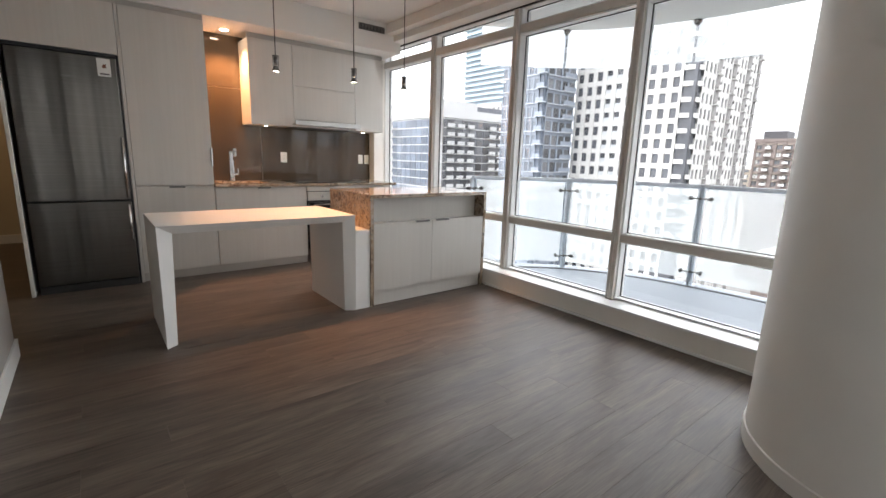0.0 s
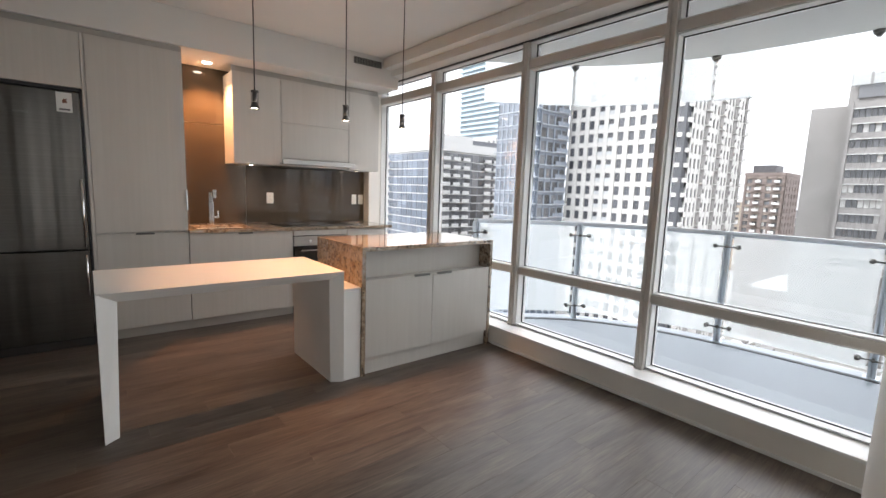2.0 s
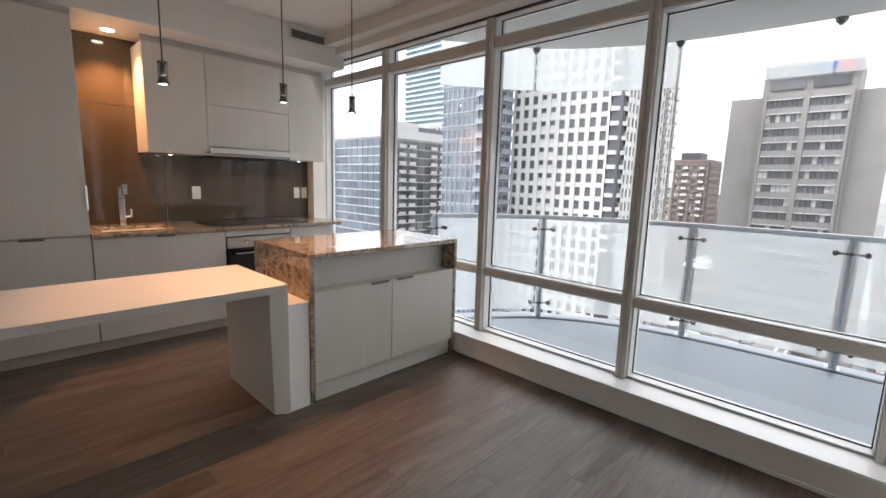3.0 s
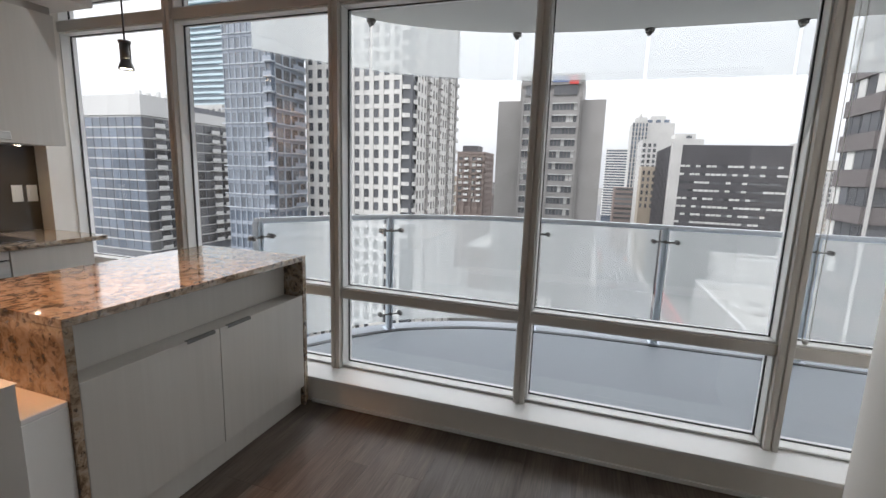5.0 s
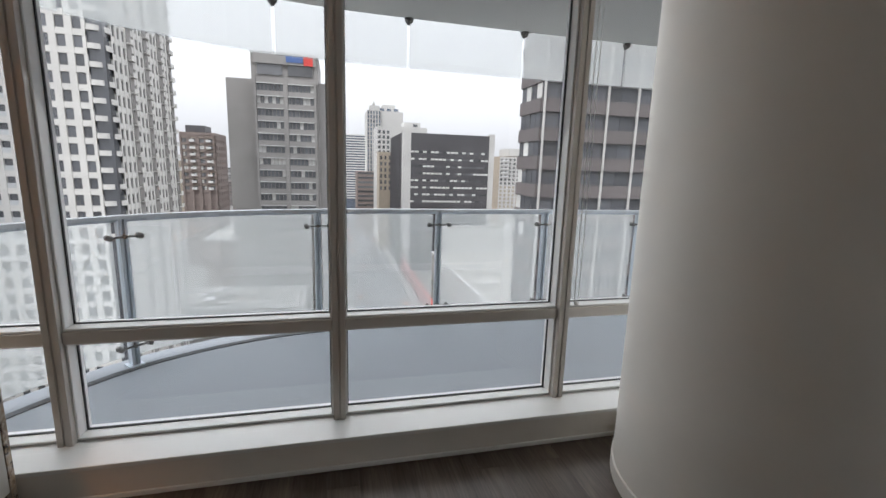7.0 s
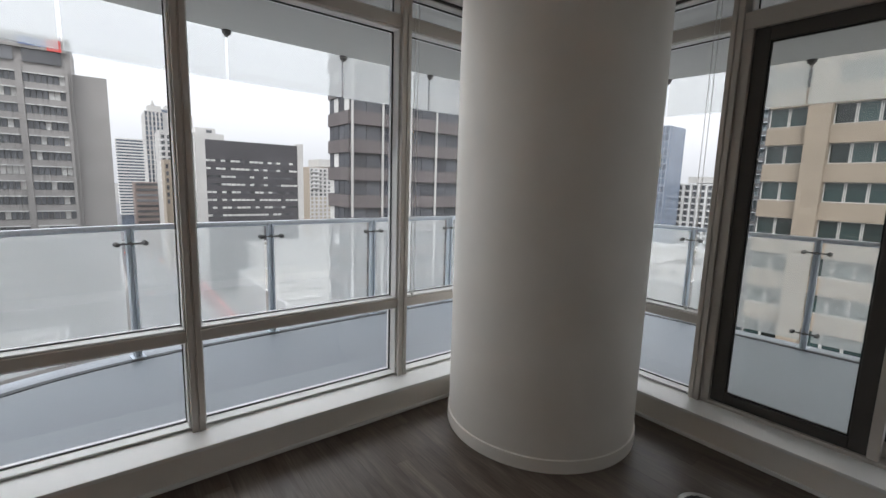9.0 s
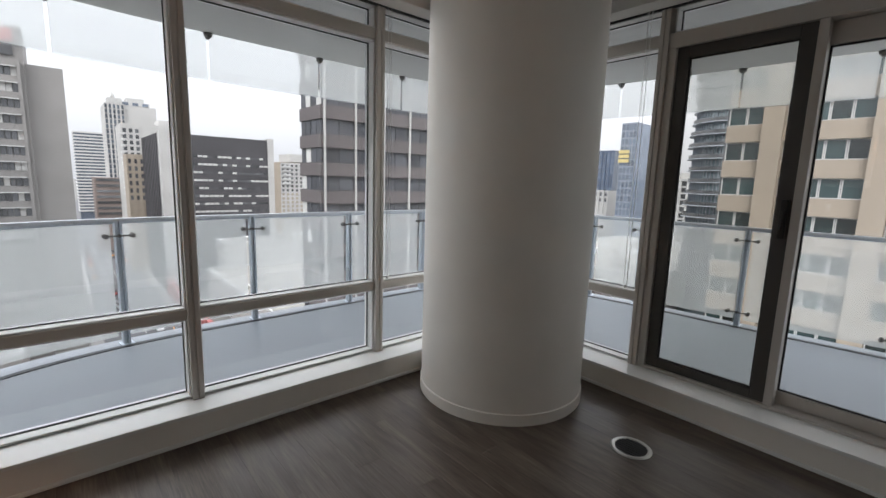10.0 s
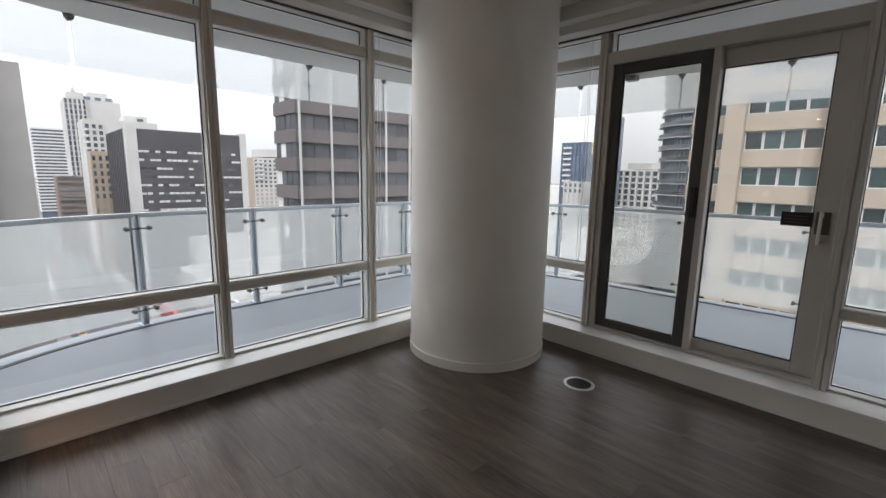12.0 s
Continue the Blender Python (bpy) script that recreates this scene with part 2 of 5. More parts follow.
def granite(nt, out):
    """Polished gold and grey granite with dark flecks."""
    p = node(nt, "ShaderNodeBsdfPrincipled", Roughness=0.035)
    p.inputs["Specular IOR Level"].default_value = 1.0
    v = coords(nt)
    n1 = node(nt, "ShaderNodeTexNoise", Scale=20.0, Detail=6.0, Roughness=0.68, Distortion=1.0)
    n2 = node(nt, "ShaderNodeTexNoise", Scale=30.0, Detail=5.0, Roughness=0.65)
    n3 = node(nt, "ShaderNodeTexNoise", Scale=5.0, Detail=3.0, Distortion=1.5)
    for n in (n1, n2, n3):
        nt.links.new(v, n.inputs["Vector"])
    base = ramp(nt, n1.outputs["Fac"], [(0.32, (0.026, 0.022, 0.020)), (0.40, (0.19, 0.128, 0.08)), (0.50, (0.37, 0.275, 0.185)), (0.60, (0.46, 0.39, 0.31)), (0.76, (0.20, 0.17, 0.15))])
    fleck = ramp(nt, n2.outputs["Fac"], [(0.385, (0.06, 0.05, 0.05)), (0.43, (1.0, 1.0, 1.0))])
    col = mix(nt, 0.8, base, fleck, "MULTIPLY")
    col = mix(nt, 0.6, col, ramp(nt, n3.outputs["Fac"], [(0.35, (0.75, 0.70, 0.65)), (0.65, (1.0, 1.0, 1.0))]), "MULTIPLY")
    nt.links.new(col, p.inputs["Base Color"])
    nt.links.new(p.outputs["BSDF"], out.inputs["Surface"])


def steel(nt, out):
    """Brushed stainless, brushed across, with soft vertical waves."""
    p = node(nt, "ShaderNodeBsdfPrincipled", Metallic=1.0, Roughness=0.28)
    p.inputs["Anisotropic"].default_value = 0.6
    v = coords(nt, (1, 1, 700))
    n = node(nt, "ShaderNodeTexNoise", Scale=1.0, Detail=2.0)
    nt.links.new(v, n.inputs["Vector"])
    v2 = coords(nt, (5, 5, 0.15))
    n2 = node(nt, "ShaderNodeTexNoise", Scale=1.0, Detail=2.0)
    nt.links.new(v2, n2.inputs["Vector"])
    nt.links.new(ramp(nt, n.outputs["Fac"], [(0.3, (0.120, 0.114, 0.106)), (0.7, (0.165, 0.158, 0.148))]), p.inputs["Base Color"])
    b = node(nt, "ShaderNodeBump", Strength=0.6, Distance=0.04)
    nt.links.new(n2.outputs["Fac"], b.inputs["Height"])
    nt.links.new(b.outputs["Normal"], p.inputs["Normal"])
    nt.links.new(p.outputs["BSDF"], out.inputs["Surface"])


def clear_glass(tint, gloss):
    def build(nt, out):
        t = node(nt, "ShaderNodeBsdfTransparent", Color=(*tint, 1))
        g = node(nt, "ShaderNodeBsdfGlossy", Color=(1, 1, 1, 1), Roughness=0.0)
        lw = node(nt, "ShaderNodeLayerWeight", Blend=0.5)
        pw = nt.nodes.new("ShaderNodeMath")
        pw.operation = "POWER"
        pw.inputs[1].default_value = 5.0
        ml = nt.nodes.new("ShaderNodeMath")
        ml.operation = "MULTIPLY_ADD"
        ml.inputs[1].default_value, ml.inputs[2].default_value = 0.85, gloss
        nt.links.new(lw.outputs["Facing"], pw.inputs[0])
        nt.links.new(pw.outputs["Value"], ml.inputs[0])
        m = nt.nodes.new("ShaderNodeMixShader")
        nt.links.new(ml.outputs["Value"], m.inputs["Fac"])
        nt.links.new(t.outputs["BSDF"], m.inputs[1])
        nt.links.new(g.outputs["BSDF"], m.inputs[2])
        nt.links.new(m.outputs["Shader"], out.inputs["Surface"])
    return build


def milky_glass(clear, tint):
    """Fritted guard glass: part clear, part a scattering white."""
    def build(nt, out):
        t = node(nt, "ShaderNodeBsdfTransparent", Color=(0.95, 0.96, 0.965, 1))
        d = node(nt, "ShaderNodeBsdfDiffuse", Color=(*tint, 1))
        tr = node(nt, "ShaderNodeBsdfTranslucent", Color=(*tint, 1))
        n = node(nt, "ShaderNodeTexNoise", Scale=3.0, Detail=3.0)
        nt.links.new(coords(nt), n.inputs["Vector"])
        f = nt.nodes.new("ShaderNodeMapRange")
        f.inputs["To Min"].default_value, f.inputs["To Max"].default_value = 1 - clear - 0.03, 1 - clear + 0.03
        nt.links.new(n.outputs["Fac"], f.inputs["Value"])
        a = nt.nodes.new("ShaderNodeMixShader")
        a.inputs["Fac"].default_value = 0.85
        nt.links.new(d.outputs["BSDF"], a.inputs[1])
        nt.links.new(tr.outputs["BSDF"], a.inputs[2])
        b = nt.nodes.new("ShaderNodeMixShader")
        nt.links.new(f.outputs["Result"], b.inputs["Fac"])
        nt.links.new(t.outputs["BSDF"], b.inputs[1])
        nt.links.new(a.outputs["Shader"], b.inputs[2])
        nt.links.new(b.outputs["Shader"], out.inputs["Surface"])
    return build


LAM = mat("pale_laminate", laminate)
OAK = mat("grey_oak_plank", oak)
GRANITE = mat("gold_granite", granite)
STEEL = mat("stainless_steel", steel)
PANE = mat("window_glass", clear_glass((0.968, 0.972, 0.984), 0.03))
SCREEN = mat("dark_screen", clear_glass((0.84, 0.84, 0.835), 0.02))
MILK = mat("milky_guard_glass", milky_glass(0.72, (0.92, 0.95, 0.94)))
MILK_UP = mat("milky_upper_glass", milky_glass(0.60, (0.90, 0.92, 0.90)))
EDGE_GLASS = mat("bright_glass_edge", milky_glass(0.90, (0.95, 0.96, 0.96)))
SPLASH = surface("brown_back_painted_glass", (0.072, 0.054, 0.036), 0.05, noise_scale=(2, 2, 2), amount=0.05, spec=0.6)
LAMP = emitter("lamp_glow", (1.0, 0.86, 0.68), 9)
STEEL_PALE = surface("pale_brushed_steel", (0.52, 0.51, 0.49), 0.33, metal=1.0, noise_scale=(2, 2, 60), amount=0.08)
LAMP_SMALL = emitter("small_lamp_glow", (1.0, 0.86, 0.70), 8)

# ---------------------------------------------------------------- numbers of the plan
XW, XC, XM, XG = 0.26, 3.69, 3.87, 3.955     # west wall, curb face, mullion face, glass
YC, YM, YG = 0.105, -0.10, -0.185             # the same for the south side
ZC, ZH, ZT = 0.165, 2.56, 2.74               # curb top, window head, ceiling
YK, YB = 5.45, 6.08                          # kitchen fronts, kitchen back wall
NORTH = 8.3

# ---------------------------------------------------------------- shell
block("subfloor", (-1.6, -0.3, -0.30), (4.0, NORTH + 0.2, -0.016), surface("screed", (0.3, 0.29, 0.28), 0.9), bevel=0, kind="structure")
block("ceiling", (-1.6, -0.3, ZT), (4.0, NORTH + 0.2, 3.0), CEIL, bevel=0, kind="structure")
# mostly unseen west wall, kept dark to hold down the bounce on the column
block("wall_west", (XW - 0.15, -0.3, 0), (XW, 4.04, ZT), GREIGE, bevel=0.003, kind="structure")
block("wall_hall_south", (-1.6, 3.9, 0), (XW - 0.15, 4.04, ZT), WHITE, bevel=0, kind="structure")
block("wall_hall_west", (-1.75, 3.9, 0), (-1.6, NORTH + 0.2, ZT), HALL, bevel=0, kind="structure")
block("wall_hall_north", (-1.6, NORTH, 0), (XW, NORTH + 0.2, ZT), HALL, bevel=0, kind="structure")
block("wall_kitchen", (XW, YB, 0), (4.0, YB + 0.2, ZT), WHITE, bevel=0, kind="structure")
block("wall_hall_east", (XW, YB + 0.2, 0), (XW + 0.12, NORTH, ZT), HALL, bevel=0, kind="structure")
block("wall_pier", (3.72, 5.95, 0), (XM + 0.13, YB, ZT), WHITE, bevel=0.002, kind="structure")
for nm, a, b in (("baseboard", (XW, 0.13, 0), (XW + 0.014, 4.055, 0.11)),
                 ("baseboard", (-1.6, 4.04, 0), (XW + 0.014, 4.055, 0.11)),
                 ("baseboard", (-1.6, NORTH - 0.014, 0), (XW, NORTH, 0.11)),
                 ("baseboard", (XC - 0.012, YC + 0.012, 0), (XC, 3.68, 0.022)),
                 ("baseboard", (XW + 0.02, YC, 0), (XC, YC + 0.012, 0.022))):
    block(nm, a, b, TRIM, bevel=0.004, kind="structure")
# curbs under the windows and their sills
block("curb_east", (XC, YC - 0.0, 0), (4.05, YB, ZC - 0.02), WHITE, bevel=0.003, kind="structure")
block("curb_south", (-0.2, -0.28, 0), (XC, YC, ZC - 0.02), WHITE, bevel=0.003, kind="structure")
block("window_sill_east", (XC - 0.012, YC + 0.012, ZC - 0.02), (XM - 0.055, YB - 0.002, ZC), TRIM, bevel=0.004, kind="structure")
block("window_sill_south", (XW, YM + 0.055, ZC - 0.02), (XM - 0.055, YC + 0.0115, ZC), TRIM, bevel=0.004, kind="structure")
# bulkhead over the kitchen, and the stepped cove along the windows
bulk = part("bulkhead", box(bmesh.new(), (XW, YK, 2.44), (3.80, YB, ZT), 0.004), CEIL, kind="structure")
for nm, a, b in (("cove_east", (3.60, YC - 0.05, 2.63), (4.0, YK, ZT)),
                 ("cove_south", (XW, -0.3, 2.63), (3.60, 0.17, ZT)),
                 ("valance_east", (3.70, 0.07, ZH), (XM + 0.13, YB, 2.63)),
                 ("valance_south", (XW, -0.25, ZH), (3.70, 0.07, 2.63))):
    block(nm, a, b, CEIL, bevel=0.006, kind="structure")
# solid black strips stand in for the dark gap of the roller shades
block("shade_slot_east", (3.845, 0.0, ZH - 0.010), (3.868, YB - 0.14, ZH), GASKET, bevel=0, kind="structure")
block("shade_slot_south", (XW, -0.098, ZH - 0.010), (3.78, -0.075, ZH), GASKET, bevel=0, kind="structure")

# column with its base ring
col_bm = bmesh.new()
tube(col_bm, (3.165, 0.668, -0.01), (3.165, 0.668, ZT + 0.01), 0.555, seg=96, caps=False)
part("column", col_bm, WHITE, kind="structure")
ring = bmesh.new()
tube(ring, (3.165, 0.668, -0.005), (3.165, 0.668, 0.070), 0.563, seg=96, caps=False)
tube(ring, (3.165, 0.668, 0.0701), (3.165, 0.668, 0.073), 0.563, 0.5555, seg=96, caps=False)
part("column_baseboard", ring, WHITE, kind="structure")


# ---------------------------------------------------------------- windows
def bar(parent, name, a, b, m=ALU, bevel=0.003):
    return block(name, a, b, m, parent, bevel=bevel)


def east_window(y0, y1, ztop=ZH):
    """A bay of the east front between mullion middles, with lower light, main light and transom light."""
    w = thing("window", "tall fixed window bay with pale grey aluminium frame and clear glass", "window", (XG, (y0 + y1) / 2, ZC))
    w["kind"] = "structure"
    for z0, z1, nm in ((ZC, 0.626, "lower"), (0.680, 2.345, "main"), (2.415, ZH, "transom")):
        a, b = y0 + 0.03, y1 - 0.03
        g = 0.010
        bar(w, "window_frame", (XM + 0.012, a, z0), (XM + 0.125, b, z0 + g), REVEAL_LIT)
        bar(w, "window_frame", (XM + 0.012, a, z1 - g), (XM + 0.125, b, z1), REVEAL_LIT)
        bar(w, "window_frame", (XM + 0.012, a, z0 + g), (XM + 0.125, a + g, z1 - g), REVEAL_LIT)
        bar(w, "window_frame", (XM + 0.012, b - g, z0 + g), (XM + 0.125, b, z1 - g), REVEAL_LIT)
        gk = bmesh.new()
        for p, q in (((a + g, z0 + g), (b - g, z0 + g + 0.005)), ((a + g, z1 - g - 0.005), (b - g, z1 - g)),
                     ((a + g, z0 + g), (a + g + 0.005, z1 - g)), ((b - g - 0.005, z0 + g), (b - g, z1 - g))):
            box(gk, (XG - 0.006, p[0], p[1]), (XG + 0.006, q[0], q[1]))
        part("gasket", gk, GASKET, w, "black rubber gasket")
        pane = block("pane", (XG - 0.003, a + g, z0 + g), (XG + 0.003, b - g, z1 - g), PANE, w, "clear glass pane", bevel=0)
        pane.visible_shadow = False
    for z0, z1 in ((0.626, 0.680), (2.345, 2.415)):
        bar(w, "transom", (XM, y0 + 0.03, z0), (XM + 0.135, y1 - 0.03, z1))
    return w


EAST = [-0.07, 1.24, 2.44, 3.62, 4.87, 5.98]
for i in range(5):
    east_window(EAST[i], EAST[i + 1])
for y in EAST[1:5]:
    mb = bmesh.new()
    box(mb, (XM - 0.02, y - 0.03, ZC - 0.012), (XM + 0.14, y - 0.004, ZH), 0.002)
    box(mb, (XM - 0.02, y + 0.004, ZC - 0.012), (XM + 0.14, y + 0.03, ZH), 0.002)
    box(mb, (XM - 0.012, y - 0.004, ZC - 0.012), (XM + 0.14, y + 0.004, ZH))
    part("mullion", mb, ALU, kind="structure")
block("corner_post", (XM - 0.02, -0.2, ZC - 0.02), (XM + 0.13, -0.04, ZH), ALU, bevel=0.003, kind="structure")
block("sash_rebate_east", (XM - 0.055, -0.04, ZC - 0.02), (XM + 0.13, YB - 0.13, ZC - 0.006), TRIM, bevel=0.002, kind="structure")
block("sash_rebate_south", (XW, -0.23, ZC - 0.02), (XM - 0.02, YM + 0.055, ZC - 0.006), TRIM, bevel=0.002, kind="structure")


def south_light(w, x0, x1, z0, z1):
    g = 0.010
    a, b = x0, x1
    bar(w, "window_frame", (a, YM - 0.125, z0), (b, YM - 0.012, z0 + g), REVEAL_LIT)
    bar(w, "window_frame", (a, YM - 0.125, z1 - g), (b, YM - 0.012, z1), REVEAL_LIT)
    bar(w, "window_frame", (a, YM - 0.125, z0 + g), (a + g, YM - 0.012, z1 - g), REVEAL_LIT)
    bar(w, "window_frame", (b - g, YM - 0.125, z0 + g), (b, YM - 0.012, z1 - g), REVEAL_LIT)
    gk = bmesh.new()
    for p, q in (((a + g, z0 + g), (b - g, z0 + g + 0.005)), ((a + g, z1 - g - 0.005), (b - g, z1 - g)),
                 ((a + g, z0 + g), (a + g + 0.005, z1 - g)), ((b - g - 0.005, z0 + g), (b - g, z1 - g))):
        box(gk, (p[0], YG - 0.006, p[1]), (q[0], YG + 0.006, q[1]))
    part("gasket", gk, GASKET, w, "black rubber gasket")
    pane = block("pane", (a + g, YG - 0.003, z0 + g), (b - g, YG + 0.003, z1 - g), PANE, w, "clear glass pane", bevel=0)
    pane.visible_shadow = False


def south_bay(x0, x1):
    w = thing("window", "tall fixed window bay with pale grey aluminium frame beside the balcony door", "window", ((x0 + x1) / 2, YG, ZC))
    w["kind"] = "structure"
    for z0, z1 in ((ZC, 0.626), (0.680, 2.33), (2.40, ZH)):
        south_light(w, x0, x1, z0, z1)
    for z0, z1 in ((0.626, 0.680), (2.33, 2.40)):
        bar(w, "transom", (x0, YM - 0.135, z0), (x1, YM, z1))


south_bay(2.60, 3.85)
south_bay(XW, 0.95)
over = thing("window", "long clear transom light above the balcony doors", "window", (1.75, YG, 2.43))
over["kind"] = "structure"
south_light(over, 1.01, 2.52, 2.40, ZH)
for x0, x1 in ((2.54, 2.60), (0.95, 1.01)):
    mb = bmesh.new()
    box(mb, (x0, YM - 0.14, ZC - 0.012), (x0 + 0.026, YM + 0.02, ZH), 0.002)
    box(mb, (x1 - 0.026, YM - 0.14, ZC - 0.012), (x1, YM + 0.02, ZH), 0.002)
    box(mb, (x0 + 0.026, YM - 0.14, ZC - 0.012), (x1 - 0.026, YM + 0.012, ZH))
    part("mullion", mb, ALU, kind="structure")

# sliding balcony doors
dframe = thing("door_frame", "pale grey aluminium frame of the sliding balcony doors", "door frame", (1.78, YG, ZC))
dframe["kind"] = "structure"
bar(dframe, "head", (1.01, YM - 0.14, 2.31), (2.54, YM + 0.004, 2.40))
bar(dframe, "threshold", (1.01, YM - 0.14, ZC - 0.006), (2.54, YM + 0.004, ZC + 0.015))
bar(dframe, "jamb", (2.49, YM - 0.13, ZC + 0.015), (2.54, YM + 0.002, 2.31))
bar(dframe, "meeting_post", (1.74, YM - 0.06, ZC + 0.015), (1.785, YM + 0.001, 2.31))
bar(dframe, "jamb", (1.01, YM - 0.13, ZC + 0.015), (1.03, YM + 0.002, 2.31))


def slider(name, label, x0, x1, y, m, glass, st, rail_z):
    d = thing(name, label, "door", ((x0 + x1) / 2, y, ZC + 0.02))
    z0, z1 = ZC + 0.017, 2.308
    bar(d, "stile", (x0, y - 0.02, z0), (x0 + st, y + 0.02, z1), m)
    bar(d, "stile", (x1 - st, y - 0.02, z0), (x1, y + 0.02, z1), m)
    bar(d, "rail", (x0 + st, y - 0.02, z0), (x1 - st, y + 0.02, z0 + rail_z), m)
    bar(d, "rail", (x0 + st, y - 0.02, z1 - st), (x1 - st, y + 0.02, z1), m)
    gk = bmesh.new()
    for a, b in (((x0 + st, z0 + rail_z), (x1 - st, z0 + rail_z + 0.008)), ((x0 + st, z1 - st - 0.008), (x1 - st, z1 - st)),
                 ((x0 + st, z0 + rail_z), (x0 + st + 0.008, z1 - st)), ((x1 - st - 0.008, z0 + rail_z), (x1 - st, z1 - st))):
        box(gk, (a[0], y - 0.008, a[1]), (b[0], y + 0.008, b[1]))
    part("gasket", gk, GASKET, d, "black rubber gasket")
    g = block("pane", (x0 + st, y - 0.003, z0 + rail_z), (x1 - st, y + 0.003, z1 - st), glass, d, bevel=0)
    g.visible_shadow = False
    return d


screen = slider("screen_door", "charcoal-framed sliding screen door, closed over the balcony opening", 1.787, 2.488, YM - 0.035, CHARCOAL, SCREEN, 0.072, 0.062)
lb = bmesh.new()
box(lb, (1.80, YM - 0.015, 1.16), (1.834, YM + 0.012, 1.38), 0.004)
box(lb, (1.812, YM + 0.012, 1.21), (1.825, YM + 0.030, 1.33), 0.004)
part("latch", lb, BLACK, screen, "black latch plate")
glass_door = slider("sliding_door", "closed sliding glass balcony door with pale grey aluminium frame", 1.032, 1.86, YM - 0.10, ALU, PANE, 0.118, 0.075)
hb = bmesh.new()
box(hb, (1.098, YM - 0.072, 1.06), (1.116, YM - 0.02, 1.085), 0.003)
box(hb, (1.098, YM - 0.072, 1.22), (1.116, YM - 0.02, 1.245), 0.003)
box(hb, (1.098, YM - 0.032, 1.05), (1.116, YM - 0.014, 1.255), 0.005)
part("pull_handle", hb, TRIM, glass_door, "pale pull handle")
block("escutcheon", (1.066, YM - 0.080, 1.11), (1.136, YM - 0.074, 1.25), surface("bronze_plate", (0.16, 0.13, 0.10), 0.4, metal=0.7), glass_door, "dark bronze lock plate", bevel=0.002)
tag = thing("notice_tag", "black notice tag hanging on the balcony door handle", "tag", (1.225, YM - 0.05, 1.16))
block("card", (1.145, YM - 0.054, 1.155), (1.305, YM - 0.044, 1.243), BLACK, tag, "black card", bevel=0.003)
for k in range(3):
    block("text_line", (1.17, YM - 0.044, 1.175 + k * 0.02), (1.282, YM - 0.0425, 1.181 + k * 0.02), surface("tag_print", (0.08, 0.08, 0.08), 0.6), tag, "dim grey line of print", bevel=0)

# roller shade chains by two mullions
for cx, cy in ((XM - 0.045, 1.19), (2.66, YM + 0.045)):
    ch = bmesh.new()
    for d in (-0.012, 0.012):
        ex, ey = (0, d) if cx > 3 else (d, 0)
        tube(ch, (cx + ex, cy + ey, 0.72), (cx + ex, cy + ey, ZH), 0.0016, seg=6)
    ball(ch, (cx, cy, 0.72), 0.012, 8)
    single("shade_chain", ch, PLASTIC, "thin white bead chain of a roller shade", "shade chain", "shade chains")

# ---------------------------------------------------------------- kitchen
GAP = 0.0015


def front(parent, name, x0, x1, z0, z1, y=YK, m=LAM, label=""):
    return block(name, (x0 + GAP, y, z0 + GAP), (x1 - GAP, y + 0.02, z1 - GAP), m, parent, label, bevel=0.0012)


def edge_pull(parent, x0, x1, y, z):
    b = bmesh.new()
    box(b, (x0, y - 0.012, z - 0.003), (x1, y + 0.004, z + 0.001), 0.0008)
    box(b, (x0, y - 0.012, z - 0.014), (x1, y - 0.0105, z - 0.002), 0.0005)
    part("handle", b, PULL, parent, "slim grey metal edge pull")


tall = thing("tall_cabinet", "tall pale woodgrain pantry cabinet with two doors beside the fridge", "kitchen cabinet", (1.33, YK + 0.3, 0))
block("body", (1.005, YK + 0.021, 0.08), (1.652, YB - 0.01, 2.39), LAM, tall)
front(tall, "door", 1.012, 1.652, 0.895, 2.39)
front(tall, "door", 1.012, 1.652, 0.085, 0.885)
block("side_panel", (0.987, YK, 0.0), (1.008, YK + 0.5, 2.39), LAM, tall)
edge_pull(tall, 1.27, 1.40, YK, 0.886)
vb = bmesh.new()
box(vb, (1.640, YK - 0.012, 1.075), (1.654, YK + 0.004, 1.25), 0.002)
part("handle", vb, CHROME, tall, "slim metal edge pull")

overf = thing("bridge_cabinet", "pale woodgrain cabinet above the fridge", "kitchen cabinet", (0.62, YK + 0.3, 1.985))
block("body", (XW + 0.004, YK + 0.021, 1.99), (0.985, YB - 0.01, 2.39), LAM, overf)
front(overf, "door", XW + 0.004, 0.985, 1.985, 2.39)
single("fridge_panel", box(bmesh.new(), (XW - 0.03, YK - 0.06, 0), (XW - 0.004, YB + 0.2, 2.43), 0.002), WHITE, "white side panel beside the fridge", "panel")
single("filler_strip", box(bmesh.new(), (XW + 0.002, YK + 0.03, 2.391), (1.655, YK + 0.05, 2.439), 0.001), surface("filler_grey", (0.42, 0.40, 0.37), 0.5), "recessed grey filler strip above the tall cabinets", "filler")

# fridge
fr = thing("refrigerator", "two-door stainless steel refrigerator in a black-lined niche", "refrigerator", (0.62, YK + 0.3, 0))
FX0, FX1 = 0.285, 0.965
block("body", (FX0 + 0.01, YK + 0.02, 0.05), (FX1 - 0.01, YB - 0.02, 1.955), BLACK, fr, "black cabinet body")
for nm, z0, z1 in (("upper_door", 0.775, 1.945), ("lower_door", 0.075, 0.765)):
    block(nm, (FX0, YK - 0.045, z0), (FX1, YK + 0.018, z1), STEEL, fr, "brushed stainless steel door", bevel=0.006)
